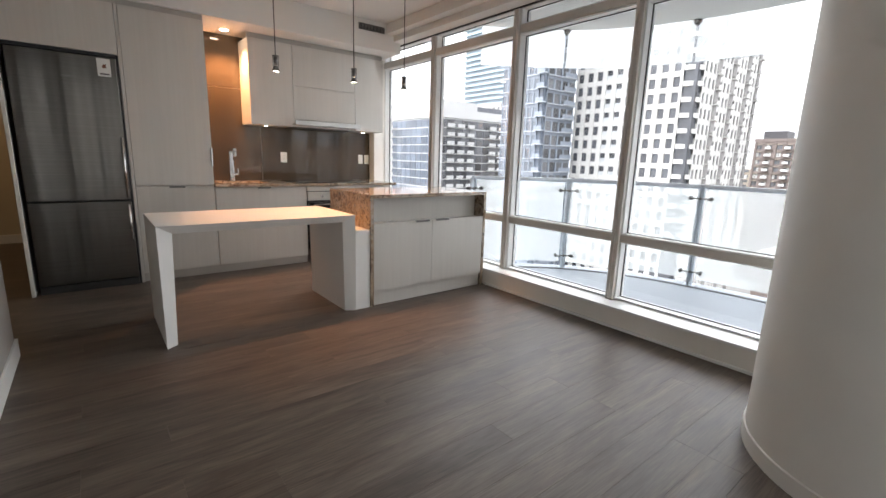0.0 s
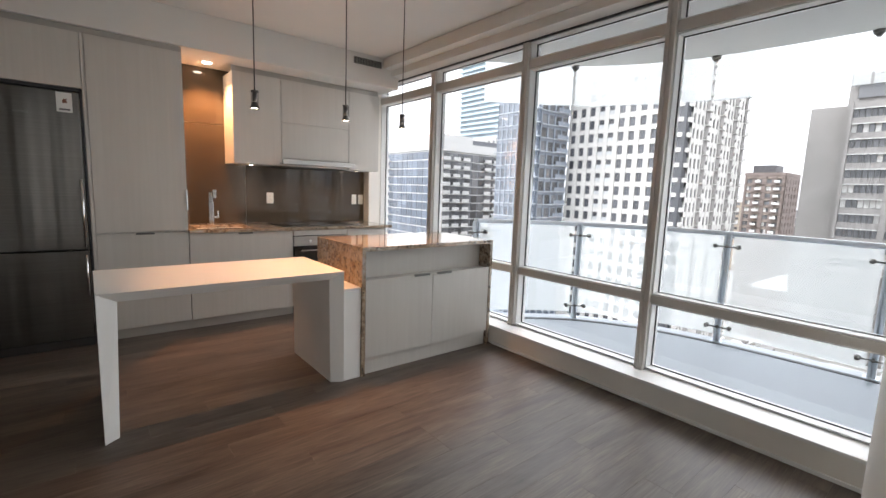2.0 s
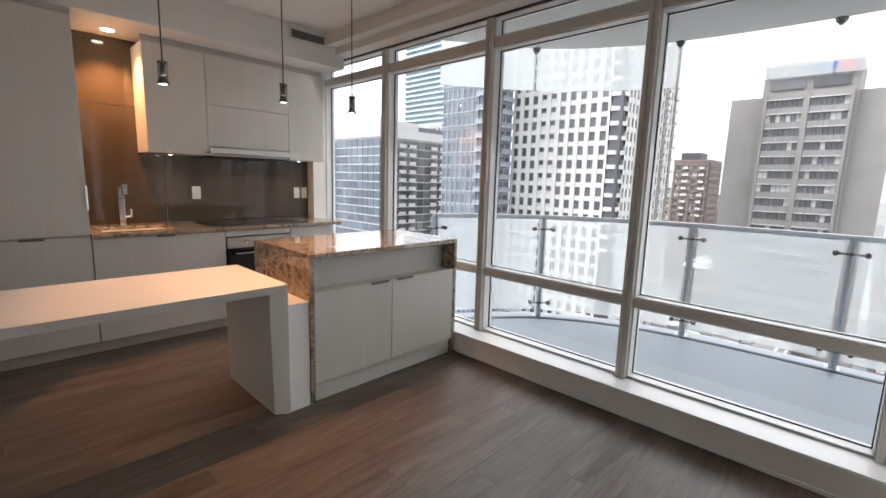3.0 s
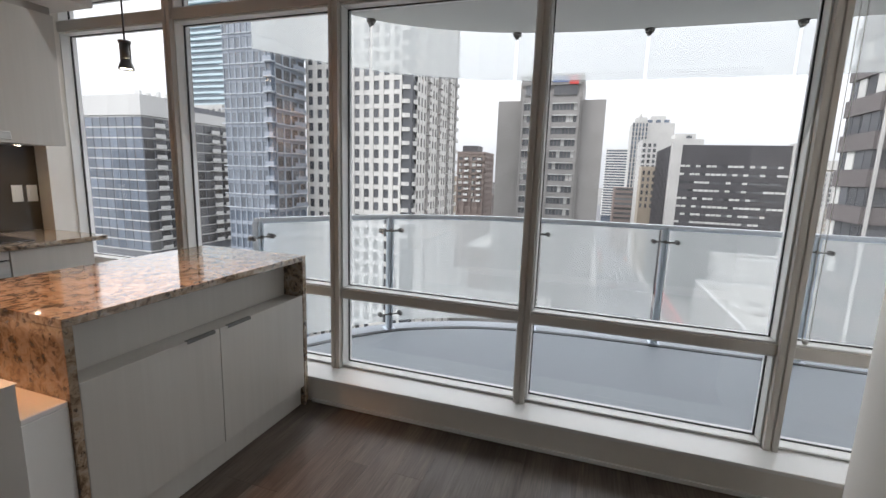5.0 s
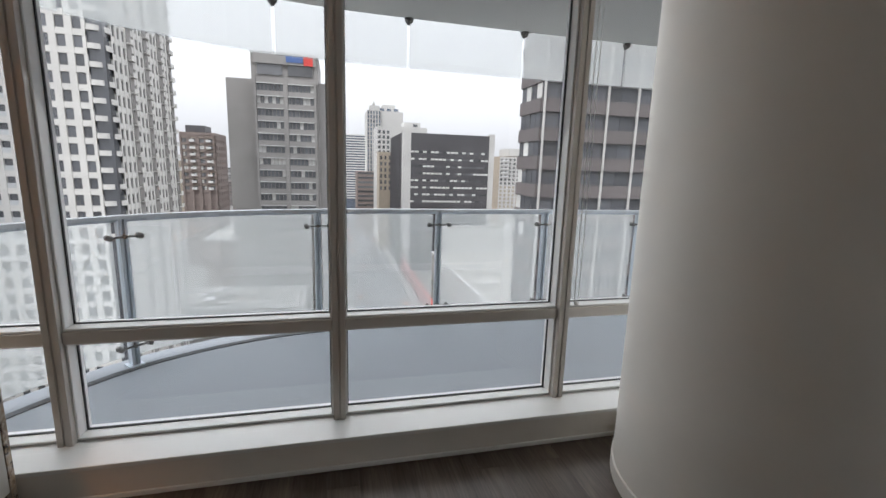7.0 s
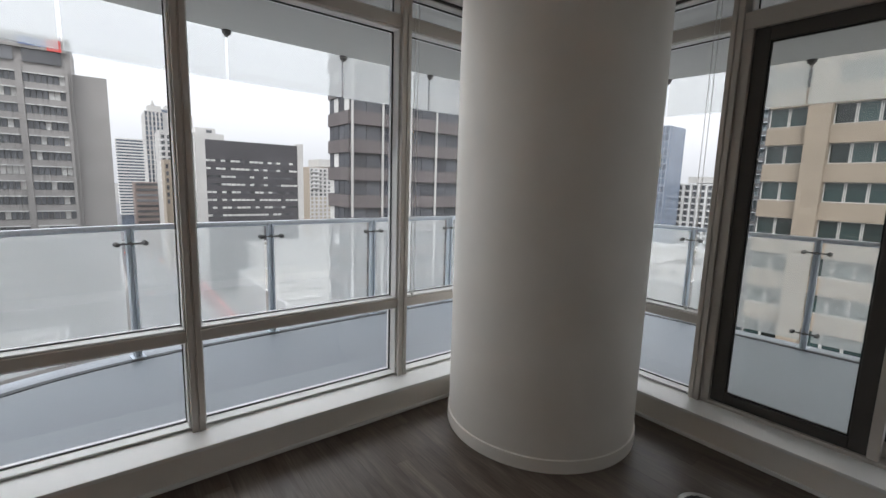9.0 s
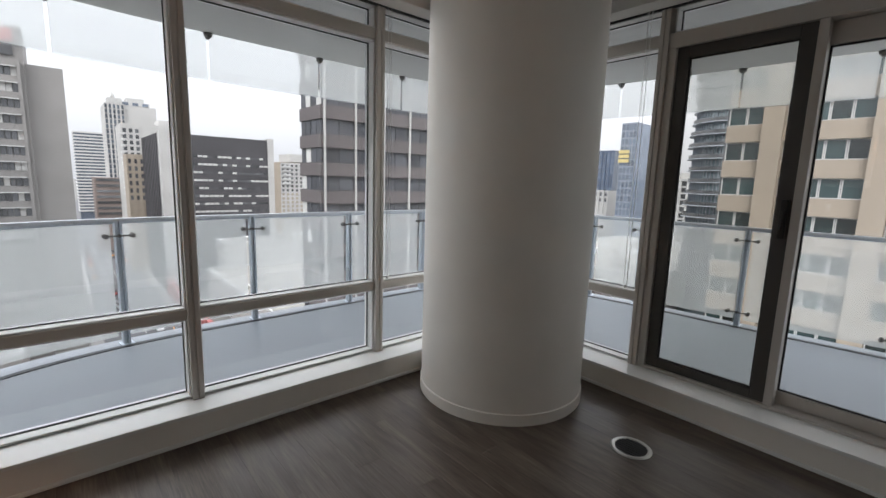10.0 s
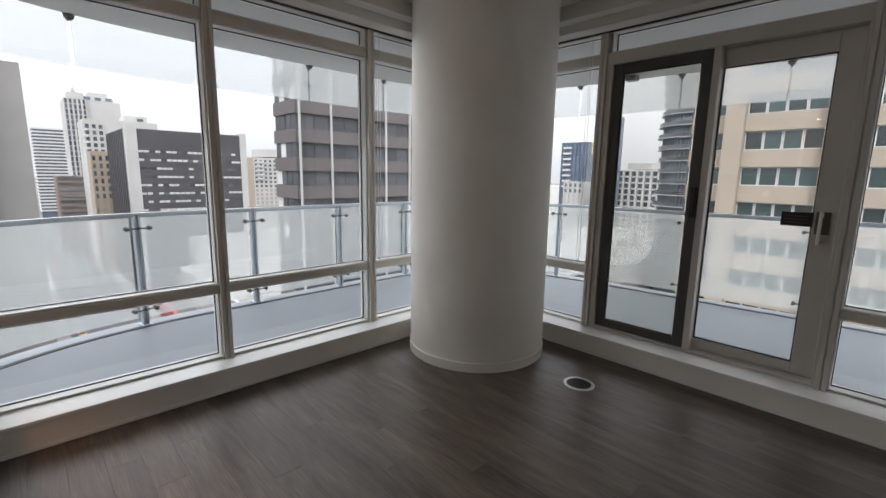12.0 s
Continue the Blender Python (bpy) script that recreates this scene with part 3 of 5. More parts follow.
for z0, z1 in ((0.80, 1.31), (0.42, 0.74)):
    h = bmesh.new()
    tube(h, (0.945, YK - 0.088, z0), (0.945, YK - 0.088, z1), 0.009)
    for z in (z0 + 0.03, z1 - 0.03):
        tube(h, (0.945, YK - 0.088, z), (0.945, YK - 0.044, z), 0.008)
    part("handle", h, CHROME, fr, "chrome bar handle")
block("plinth", (FX0, YK - 0.02, 0.0), (FX1, YK + 0.1, 0.068), STEEL_DARK, fr, "dark plinth grille", bevel=0.003)
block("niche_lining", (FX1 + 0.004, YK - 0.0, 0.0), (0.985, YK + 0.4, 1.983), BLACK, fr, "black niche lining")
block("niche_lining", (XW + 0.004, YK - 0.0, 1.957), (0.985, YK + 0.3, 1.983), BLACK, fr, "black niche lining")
badge = bmesh.new()
box(badge, (0.60, YK - 0.047, 1.765), (0.68, YK - 0.0445, 1.777), 0.0005)
part("badge", badge, CLIP, fr, "small dark badge")
st = thing("paper_sticker", "white paper sheet taped to the fridge door", "paper", (0.885, YK - 0.046, 1.79))
block("sheet", (0.835, YK - 0.0475, 1.795), (0.925, YK - 0.0455, 1.935), PAPER, st, "white paper", bevel=0)
pb = bmesh.new()
prism(pb, [(0.868, 0), (0.878, 0.016), (0.885, 0.012), (0.898, 0.02), (0.893, 0.004), (0.900, -0.012), (0.884, -0.014), (0.872, -0.018)], 0, 0.001)
bmesh.ops.transform(pb, matrix=Matrix.Translation((0, YK - 0.0475, 1.875)) @ Matrix.Rotation(radians(90), 4, "X"), verts=pb.verts)
part("picture", pb, INK_RED, st, "small brown picture")
block("text_line", (0.850, YK - 0.0490, 1.808), (0.912, YK - 0.0475, 1.820), INK, st, "dark line of print", bevel=0)

# base cabinets
def base_unit(label, x0, x1, doors, pulls=()):
    c = thing("base_cabinet", label, "kitchen cabinet", ((x0 + x1) / 2, YK + 0.3, 0), "base cabinets")
    block("body", (x0 + 0.002, YK + 0.021, 0.09), (x1 - 0.002, YB - 0.01, 0.872), LAM, c)
    for a, b, z0, z1 in doors:
        front(c, "door", a, b, z0, z1)
    for a, b, z in pulls:
        edge_pull(c, a, b, YK, z)
    return c


base_unit("pale woodgrain sink cabinet with one wide door", 1.656, 2.58, [(1.656, 2.58, 0.085, 0.866)], [(2.06, 2.19, 0.867)])
base_unit("pale woodgrain base cabinet with one door beside the oven", 3.18, 3.655, [(3.18, 3.655, 0.085, 0.866)])
kick = bmesh.new()
box(kick, (1.0, YK + 0.03, 0), (2.58, YK + 0.045, 0.083), 0.001)
single("kickboard", kick, surface("grey_kick", (0.42, 0.40, 0.37), 0.45), "grey kickboard under the kitchen cabinets", "kickboard")
ov = thing("oven", "built-in stainless steel oven with black glass door under the cooktop", "oven", (2.88, YK + 0.3, 0.09))
block("body", (2.585, YK + 0.021, 0.09), (3.175, YB - 0.01, 0.87), BLACK, ov)
block("top_rail", (2.585, YK, 0.815), (3.175, YK + 0.02, 0.866), LAM, ov, "pale woodgrain filler rail")
block("control_panel", (2.588, YK - 0.006, 0.71), (3.172, YK + 0.02, 0.805), STEEL_PALE, ov, "stainless control panel", bevel=0.002)
block("oven_door", (2.588, YK - 0.014, 0.16), (3.172, YK + 0.02, 0.70), BLACK_GLASS, ov, "black glass oven door", bevel=0.003)
hb = bmesh.new()
tube(hb, (2.64, YK - 0.055, 0.665), (3.12, YK - 0.055, 0.665), 0.009)
tube(hb, (2.67, YK - 0.055, 0.665), (2.67, YK - 0.01, 0.665), 0.007)
tube(hb, (3.09, YK - 0.055, 0.665), (3.09, YK - 0.01, 0.665), 0.007)
part("handle", hb, CHROME, ov, "chrome bar handle")
block("bottom_drawer", (2.588, YK, 0.09), (3.172, YK + 0.02, 0.152), STEEL, ov, "stainless lower trim")
for k in range(3):
    kb = bmesh.new()
    tube(kb, (2.75 + 0.13 * k, YK - 0.025, 0.757), (2.75 + 0.13 * k, YK - 0.006, 0.757), 0.016)
    part("knob", kb, CHROME, ov, "round control knob")

# counter with the sink cut out
ct = bmesh.new()
sx0, sx1, sy0, sy1 = 1.74, 2.22, YK + 0.10, YK + 0.48
for a, b in (((1.656, YK - 0.02), (sx0, YB)), ((sx1, YK - 0.02), (3.74, YB)), ((sx0, YK - 0.02), (sx1, sy0)), ((sx0, sy1), (sx1, YB))):
    box(ct, (a[0], a[1], 0.872), (b[0], b[1], 0.902))
bmesh.ops.remove_doubles(ct, verts=ct.verts, dist=0.0001)
single("countertop", ct, GRANITE, "polished gold and grey granite kitchen worktop", "countertop")
sk = bmesh.new()
box(sk, (sx0 - 0.01, sy0 - 0.01, 0.70), (sx1 + 0.01, sy1 + 0.01, 0.704))
for a, b in (((sx0 - 0.006, sy0 - 0.006), (sx1 + 0.006, sy0)), ((sx0 - 0.006, sy1), (sx1 + 0.006, sy1 + 0.006)),
             ((sx0 - 0.006, sy0), (sx0, sy1)), ((sx1, sy0), (sx1 + 0.006, sy1))):
    box(sk, (a[0], a[1], 0.704), (b[0], b[1], 0.8715))
single("sink", sk, STEEL, "undermounted stainless steel kitchen sink", "sink")
fc = thing("faucet", "square chrome kitchen faucet with angled spout", "faucet", (1.94, 5.98, 0.902))
b = bmesh.new()
box(b, (1.918, 5.955, 0.902), (1.962, 6.0, 1.13), 0.004)
part("body", b, CHROME, fc)
b = bmesh.new()
box(b, (1.922, 5.80, 1.225), (1.958, 5.998, 1.255), 0.005)
box(b, (1.922, 5.968, 1.13), (1.958, 5.998, 1.225), 0.004)
box(b, (1.924, 5.80, 1.17), (1.956, 5.835, 1.225), 0.006)
part("spout", b, CHROME, fc)
b = bmesh.new()
box(b, (1.962, 5.967, 0.965), (2.01, 5.987, 0.985), 0.003)
box(b, (2.0, 5.967, 0.965), (2.012, 5.987, 1.04), 0.003)
part("lever", b, CHROME, fc, "chrome lever")
b = bmesh.new()
tube(b, (1.94, 5.978, 0.902), (1.94, 5.978, 0.908), 0.032, seg=24)
part("escutcheon", b, CHROME, fc)
ck = thing("cooktop", "black glass induction cooktop set in the granite", "cooktop", (2.93, 5.78, 0.902))
block("glass", (2.50, 5.53, 0.9025), (3.36, 6.0, 0.909), BLACK_GLASS, ck, bevel=0.002)
RING = surface("printed_ring", (0.12, 0.12, 0.12), 0.2)
for x, y, r in ((2.70, 5.66, 0.09), (2.70, 5.88, 0.07), (3.16, 5.66, 0.07), (3.16, 5.88, 0.09), (2.93, 5.77, 0.11)):
    rb = bmesh.new()
    n = 40
    inn = [rb.verts.new((x + (r - 0.002) * math.cos(6.2832 * k / n), y + (r - 0.002) * math.sin(6.2832 * k / n), 0.9094)) for k in range(n)]
    outv = [rb.verts.new((x + r * math.cos(6.2832 * k / n), y + r * math.sin(6.2832 * k / n), 0.9094)) for k in range(n)]
    for k in range(n):
        rb.faces.new((inn[k], outv[k], outv[(k + 1) % n], inn[(k + 1) % n]))
    part("burner_ring", rb, RING, ck, "thin grey printed ring")

# brown glass splashback
sb = thing("splashback", "glossy brown glass splashback behind the worktop", "splashback", (2.7, YB - 0.004, 0.903))
for a, b in (((1.656, 0.903), (2.30, 1.90)), ((1.656, 1.903), (2.30, 2.439)), ((2.303, 0.903), (3.715, 1.519))):
    block("panel", (a[0], YB - 0.008, a[1]), (b[0], YB - 0.0005, b[1]), SPLASH, sb, bevel=0.001)
for x0, x1, kind_ in ((2.515, 2.59, "outlet"), (3.545, 3.61, "switch"), (3.635, 3.70, "switch")):
    o = thing(kind_ + "_plate", "white wall plate with " + kind_ + " on the brown splashback", kind_, ((x0 + x1) / 2, YB - 0.008, 1.115))
    block("plate", (x0, YB - 0.014, 1.115), (x1, YB - 0.008, 1.235), PLASTIC, o, bevel=0.002)
    if kind_ == "outlet":
        for zz in (1.142, 1.182):
            block("socket", ((x0 + x1) / 2 - 0.016, YB - 0.0165, zz), ((x0 + x1) / 2 + 0.016, YB - 0.014, zz + 0.028), PLASTIC, o, bevel=0.002)
            s_ = bmesh.new()
            for dx in (-0.006, 0.004):
                box(s_, ((x0 + x1) / 2 + dx, YB - 0.0172, zz + 0.010), ((x0 + x1) / 2 + dx + 0.002, YB - 0.0165, zz + 0.020))
            part("slot", s_, BLACK, o, "dark socket slots")
    else:
        block("rocker", ((x0 + x1) / 2 - 0.014, YB - 0.018, 1.145), ((x0 + x1) / 2 + 0.014, YB - 0.014, 1.205), PLASTIC, o, bevel=0.002)

# wall cabinets
YU = 5.72


def wall_unit(label, x0, x1, doors):
    c = thing("wall_cabinet", label, "kitchen cabinet", ((x0 + x1) / 2, YU + 0.2, 1.52), "wall cabinets")
    block("body", (x0 + 0.001, YU + 0.021, 1.52), (x1 - 0.001, YB - 0.009, 2.385), LAM, c)
    for z0, z1 in doors:
        front(c, "door", x0, x1, z0, z1, YU)
    return c


wc = wall_unit("pale woodgrain wall cabinet with one door over the worktop", 2.105, 2.565, [(1.52, 2.385)])
wall_unit("pale woodgrain wall cabinet above the range hood with two flap doors", 2.565, 3.325, [(1.60, 1.96), (1.96, 2.385)])
wall_unit("pale woodgrain end wall cabinet by the window", 3.325, 3.715, [(1.52, 2.385)])
single("filler_strip", box(bmesh.new(), (2.11, YU + 0.03, 2.386), (3.715, YU + 0.05, 2.439), 0.001), bpy.data.materials["filler_grey"], "recessed grey filler strip above the wall cabinets", "filler")
hd = thing("range_hood", "slim stainless steel slide-out range hood under the wall cabinets", "range hood", (2.93, 5.7, 1.52))
block("front_bar", (2.535, YU - 0.13, 1.535), (3.335, YU - 0.10, 1.585), STEEL_PALE, hd, "stainless front bar", bevel=0.003)
block("tray", (2.545, YU - 0.10, 1.537), (3.325, YU + 0.02, 1.552), STEEL_PALE, hd, "stainless sliding tray")
block("underside", (2.57, YU + 0.02, 1.512), (3.32, YB - 0.02, 1.5195), STEEL_DARK, hd, "dark hood underside")
for ux in (2.3, 3.5):
    u = thing("under_cabinet_light", "small round lit downlight under a wall cabinet", "light", (ux, 5.86, 1.508), "under-cabinet lights")
    b = bmesh.new()
    tube(b, (ux, 5.86, 1.511), (ux, 5.86, 1.5195), 0.024, seg=24)
    part("ring", b, CHROME, u, "chrome ring")
    b = bmesh.new()
    tube(b, (ux, 5.86, 1.509), (ux, 5.86, 1.5108), 0.016, seg=24)
    part("lens", b, LAMP_SMALL, u, "glowing lens").visible_shadow = False
dl = thing("downlight", "round lit recessed downlight over the sink", "light", (1.92, 5.84, 2.43))
b = bmesh.new()
tube(b, (1.92, 5.84, 2.434), (1.92, 5.84, 2.4398), 0.052, seg=32)
part("trim_ring", b, PLASTIC, dl, "white trim ring")
b = bmesh.new()
tube(b, (1.92, 5.84, 2.430), (1.92, 5.84, 2.4338), 0.040, seg=32)
part("lens", b, LAMP, dl, "glowing lens").visible_shadow = False

# vent grille on the bulkhead
vg = thing("vent_grille", "white-framed supply air grille with dark vertical fins on the bulkhead", "vent", (3.37, YK, 2.59))
GX0, GX1, GZ0, GZ1 = 3.235, 3.575, 2.622, 2.692
gb = bmesh.new()
for a, b in (((GX0 - 0.02, GZ0 - 0.02), (GX1 + 0.02, GZ0)), ((GX0 - 0.02, GZ1), (GX1 + 0.02, GZ1 + 0.02)),
             ((GX0 - 0.02, GZ0), (GX0, GZ1)), ((GX1, GZ0), (GX1 + 0.02, GZ1))):
    box(gb, (a[0], YK - 0.008, a[1]), (b[0], YK - 0.0003, b[1]), 0.0015)
part("frame", gb, CEIL, vg, "white frame")
block("backing", (GX0, YK - 0.003, GZ0), (GX1, YK - 0.0003, GZ1), BLACK, vg, "dark backing", bevel=0)
FIN = surface("vent_fin", (0.28, 0.27, 0.25), 0.5)
for k in range(18):
    x = GX0 + 0.01 + k * (GX1 - GX0 - 0.02) / 17
    block("fin", (x - 0.003, YK - 0.010, GZ0), (x + 0.003, YK - 0.003, GZ1), FIN, vg, bevel=0)

# ---------------------------------------------------------------- island and table
isl = thing("kitchen_island", "kitchen island with granite waterfall top and pale woodgrain doors", "kitchen island", (3.03, 4.06, 0))
IX0, IX1, IY0, IY1, IZ = 2.405, 3.658, 3.69, 4.44, 0.92
block("granite_top", (IX0, IY0, IZ - 0.03), (IX1, IY1, IZ), GRANITE, isl, "polished granite top", bevel=0.0015)
block("granite_end", (IX0, IY0, 0), (IX0 + 0.03, IY1, IZ - 0.0302), GRANITE, isl, "polished granite end panel", bevel=0.0015)
block("granite_end", (IX1 - 0.03, IY0, 0), (IX1, IY1, IZ - 0.0302), GRANITE, isl, "polished granite end panel", bevel=0.0015)
block("body", (IX0 + 0.031, IY0 + 0.13, 0.10), (IX1 - 0.031, IY1 - 0.02, IZ - 0.031), LAM, isl)
block("body", (IX0 + 0.031, IY0 + 0.025, 0.10), (IX1 - 0.031, IY0 + 0.13, 0.672), LAM, isl)
block("ledge", (IX0 + 0.031, IY0 + 0.021, 0.672), (IX1 - 0.031, IY0 + 0.13, 0.680), LAM, isl)
IM = 3.02
front(isl, "door", IX0 + 0.031, IM, 0.125, 0.690, IY0 + 0.003)
front(isl, "door", IM, IX1 - 0.031, 0.125, 0.690, IY0 + 0.003)
edge_pull(isl, 2.84, 2.985, IY0 + 0.003, 0.692)
edge_pull(isl, 3.055, 3.20, IY0 + 0.003, 0.692)
block("kickboard", (IX0 + 0.031, IY0 + 0.03, 0.0), (IX1 - 0.031, IY0 + 0.045, 0.12), LAM, isl)
side = thing("side_box", "low white box filling the gap between table and island", "box", (2.34, 4.07, 0))
block("front_panel", (2.275, 3.70, 0), (2.404, 3.72, 0.625), SOLID, side)
block("back_panel", (2.275, 4.42, 0), (2.404, 4.44, 0.625), SOLID, side)
block("core", (2.277, 3.7205, 0), (2.402, 4.4195, 0.624), SOLID, side)
block("top_panel", (2.275, 3.70, 0.6252), (2.404, 4.44, 0.645), SOLID, side, bevel=0.003)

tb = thing("dining_table", "smooth white table with two wide panel legs beside the kitchen island", "table", (1.62, 4.04, 0))
TX0, TX1, TY0, TY1, TZ = 0.972, 2.272, 3.68, 4.40, 0.77


def mitred(outer, inner, y0, y1, nose):
    """A panel with a bevelled front nosing: outer and inner outlines are lists of (x, z)."""
    bm = bmesh.new()
    n = len(outer)
    A = [bm.verts.new((x, y0, z)) for x, z in outer]
    B = [bm.verts.new((x, y0 + nose, z)) for x, z in inner]
    C = [bm.verts.new((x, y1, z)) for x, z in inner]
    D = [bm.verts.new((x, y1, z)) for x, z in outer]
    for i in range(n - 1):
        for P, Q in ((A, B), (B, C), (C, D), (D, A)):
            bm.faces.new((P[i], P[i + 1], Q[i + 1], Q[i]))
    for i in (0, n - 1):
        bm.faces.new((A[i], B[i], C[i], D[i]))
    return bm


part("tabletop", mitred([(TX0, TZ), (TX1, TZ)], [(TX0 + 0.085, TZ - 0.055), (TX1 - 0.085, TZ - 0.055)], TY0, TY1, 0.05), SOLID, tb)
part("leg", mitred([(TX0, 0), (TX0, TZ - 0.0005)], [(TX0 + 0.062, 0), (TX0 + 0.085, TZ - 0.056)], TY0, TY1, 0.045), SOLID, tb)
part("leg", mitred([(TX1, 0), (TX1, TZ - 0.0005)], [(TX1 - 0.075, 0), (TX1 - 0.085, TZ - 0.056)], TY0 + 0.012, TY1, 0.045), SOLID, tb)

# pendants
def pendant(x, y):
    p = thing("pendant_lamp", "small dark metal pendant lamp with lit spot on a thin cord", "pendant lamp", (x, y, 1.79), "pendant lamps")
    b = bmesh.new()
    tube(b, (x, y, 1.875), (x, y, ZT - 0.03), 0.0035, seg=8)
    part("cord", b, CORD, p, "dark thin cord")
    b = bmesh.new()
    tube(b, (x, y, ZT - 0.03), (x, y, ZT - 0.0005), 0.028, 0.034, seg=24)
    tube(b, (x, y, ZT - 0.06), (x, y, ZT - 0.03), 0.008, 0.014, seg=12)
    part("canopy", b, CLIP, p, "dark metal canopy")
    b = bmesh.new()
    tube(b, (x, y, 1.867), (x, y, 1.875), 0.022, seg=24)
    tube(b, (x, y, 1.808), (x, y, 1.867), 0.0135, seg=20)
    for k in range(2):
        s = -1 if k else 1
        box(b, (x + s * 0.019 - 0.001, y - 0.004, 1.800), (x + s * 0.019 + 0.001, y + 0.004, 1.867))
    part("lamp_holder", b, CLIP, p, "dark metal lamp holder")
    b = bmesh.new()
    tube(b, (x, y, 1.778), (x, y, 1.808), 0.026, 0.015, seg=24, caps=False)
    tube(b, (x, y, 1.770), (x, y, 1.778), 0.028, 0.026, seg=24, caps=False)
    part("reflector", b, CLIP, p, "dark flared reflector")
    b = bmesh.new()
    tube(b, (x, y, 1.774), (x, y, 1.777), 0.019, seg=24)
    part("lens", b, LAMP, p, "glowing lens").visible_shadow = False


for px, py in PENDANTS:
    pendant(px, py)

# round floor register by the balcony door
gr = thing("floor_register", "round chrome floor register with dark grille by the balcony door", "floor register", (2.185, 0.665, 0))
b = bmesh.new()
n = 48
for r0, r1, z0, z1 in ((0.088, 0.101, 0.006, 0.006), (0.101, 0.108, 0.006, 0.0005), (0.088, 0.083, 0.006, 0.0008)):
    A = [b.verts.new((2.185 + r0 * math.cos(6.28319 * k / n), 0.665 + r0 * math.sin(6.28319 * k / n), z0)) for k in range(n)]
    B = [b.verts.new((2.185 + r1 * math.cos(6.28319 * k / n), 0.665 + r1 * math.sin(6.28319 * k / n), z1)) for k in range(n)]
    for k in range(n):
        b.faces.new((A[k], A[(k + 1) % n], B[(k + 1) % n], B[k]))
part("rim", b, STEEL_PALE, gr, "chrome rim")
b = bmesh.new()
tube(b, (2.185, 0.665, 0.0003), (2.185, 0.665, 0.0012), 0.083, seg=32)
part("dark_well", b, BLACK, gr, "dark opening")
for k in range(7):
    d = -0.06 + 0.02 * k
    half = math.sqrt(0.082 ** 2 - d * d)
    block("slat", (2.185 - half, 0.665 + d - 0.004, 0.0012), (2.185 + half, 0.665 + d + 0.004, 0.005), surface("register_slat", (0.02, 0.02, 0.022), 0.5) if k == 0 else bpy.data.materials["register_slat"], gr, bevel=0)

# ---------------------------------------------------------------- balcony
EDGE = [(3.95, 4.66), (4.30, 4.66), (4.62, 4.47), (4.95, 4.24), (5.28, 3.95), (5.52, 3.60), (5.71, 3.20), (5.83, 2.75), (5.90, 2.2),
        (5.93, 1.5), (5.95, 0.8), (5.96, 0.1), (5.96, -0.6), (5.90, -1.2), (5.66, -1.75), (5.25, -2.15), (4.75, -2.42), (4.2, -2.56),
        (3.6, -2.64), (2.9, -2.70), (2.2, -2.76), (1.4, -2.84), (0.5, -2.90), (-0.4, -2.94), (-1.4, -2.96)]


def smooth_line(pts, step=0.12):
    """Points along a Catmull-Rom curve through pts, about step apart."""
    out = []
    for i in range(len(pts) - 1):
        p0, p1, p2, p3 = (Vector(pts[max(0, min(len(pts) - 1, i + k))]) for k in (-1, 0, 1, 2))
        n = max(1, int((p2 - p1).length / step))
        for k in range(n):
            t = k / n
            out.append(0.5 * ((2 * p1) + (p2 - p0) * t + (2 * p0 - 5 * p1 + 4 * p2 - p3) * t * t + (3 * p1 - p0 - 3 * p2 + p3) * t ** 3))
    out.append(Vector(pts[-1]))
    return out


CURVE = smooth_line(EDGE)
LENGTHS = [0.0]
for a, b in zip(CURVE, CURVE[1:]):
    LENGTHS.append(LENGTHS[-1] + (b - a).length)


def along(s, inset=0.0):
    """The place, and the outward way, s metres along the balcony's edge."""
    s = max(0.0, min(LENGTHS[-1] - 1e-4, s))
    for i in range(len(CURVE) - 1):
        if LENGTHS[i + 1] >= s:
            break
    t = (s - LENGTHS[i]) / (LENGTHS[i + 1] - LENGTHS[i])
    p = CURVE[i].lerp(CURVE[i + 1], t)
    a, b = CURVE[max(0, i - 1)], CURVE[min(len(CURVE) - 1, i + 2)]
    d = (b - a).normalized()
    nrm = Vector((-d.y, d.x))
    return p - nrm * inset, nrm


def nearest(x, y):
    return min(range(len(CURVE)), key=lambda i: (CURVE[i].x - x) ** 2 + (CURVE[i].y - y) ** 2)


def strip(bm, s0, s1, inset, half, z0, z1, step=0.15):
    """A curved bar that follows the balcony's edge."""
    n = max(1, int(abs(s1 - s0) / step))
    ringv = []
    for k in range(n + 1):
        p, nr = along(s0 + (s1 - s0) * k / n, inset)
        a, c = p + nr * half, p - nr * half
        ringv.append([bm.verts.new((a.x, a.y, z0)), bm.verts.new((a.x, a.y, z1)), bm.verts.new((c.x, c.y, z1)), bm.verts.new((c.x, c.y, z0))])
    for A, B in zip(ringv, ringv[1:]):
        for k in range(4):
            bm.faces.new((A[k], A[(k + 1) % 4], B[(k + 1) % 4], B[k]))
    bm.faces.new(ringv[0][::-1])
    bm.faces.new(ringv[-1])
    return bm


def deck(z0, z1, grow):
    outline = [(4.05, 4.66)] + [tuple(along(LENGTHS[i], -grow)[0]) for i in range(2, len(CURVE))] + [(-1.4, -0.285), (4.05, -0.285)]
    return prism(bmesh.new(), outline, z0, z1)


part("balcony_floor", deck(-0.32, -0.07, 0.06), SLAB, kind="structure")
GUTTER = surface("dark_gutter", (0.07, 0.075, 0.08), 0.6)
part("deck_gutter", strip(bmesh.new(), 0.35, LENGTHS[-1] - 0.1, 0.145, 0.028, -0.0695, -0.064), GUTTER, kind="structure")
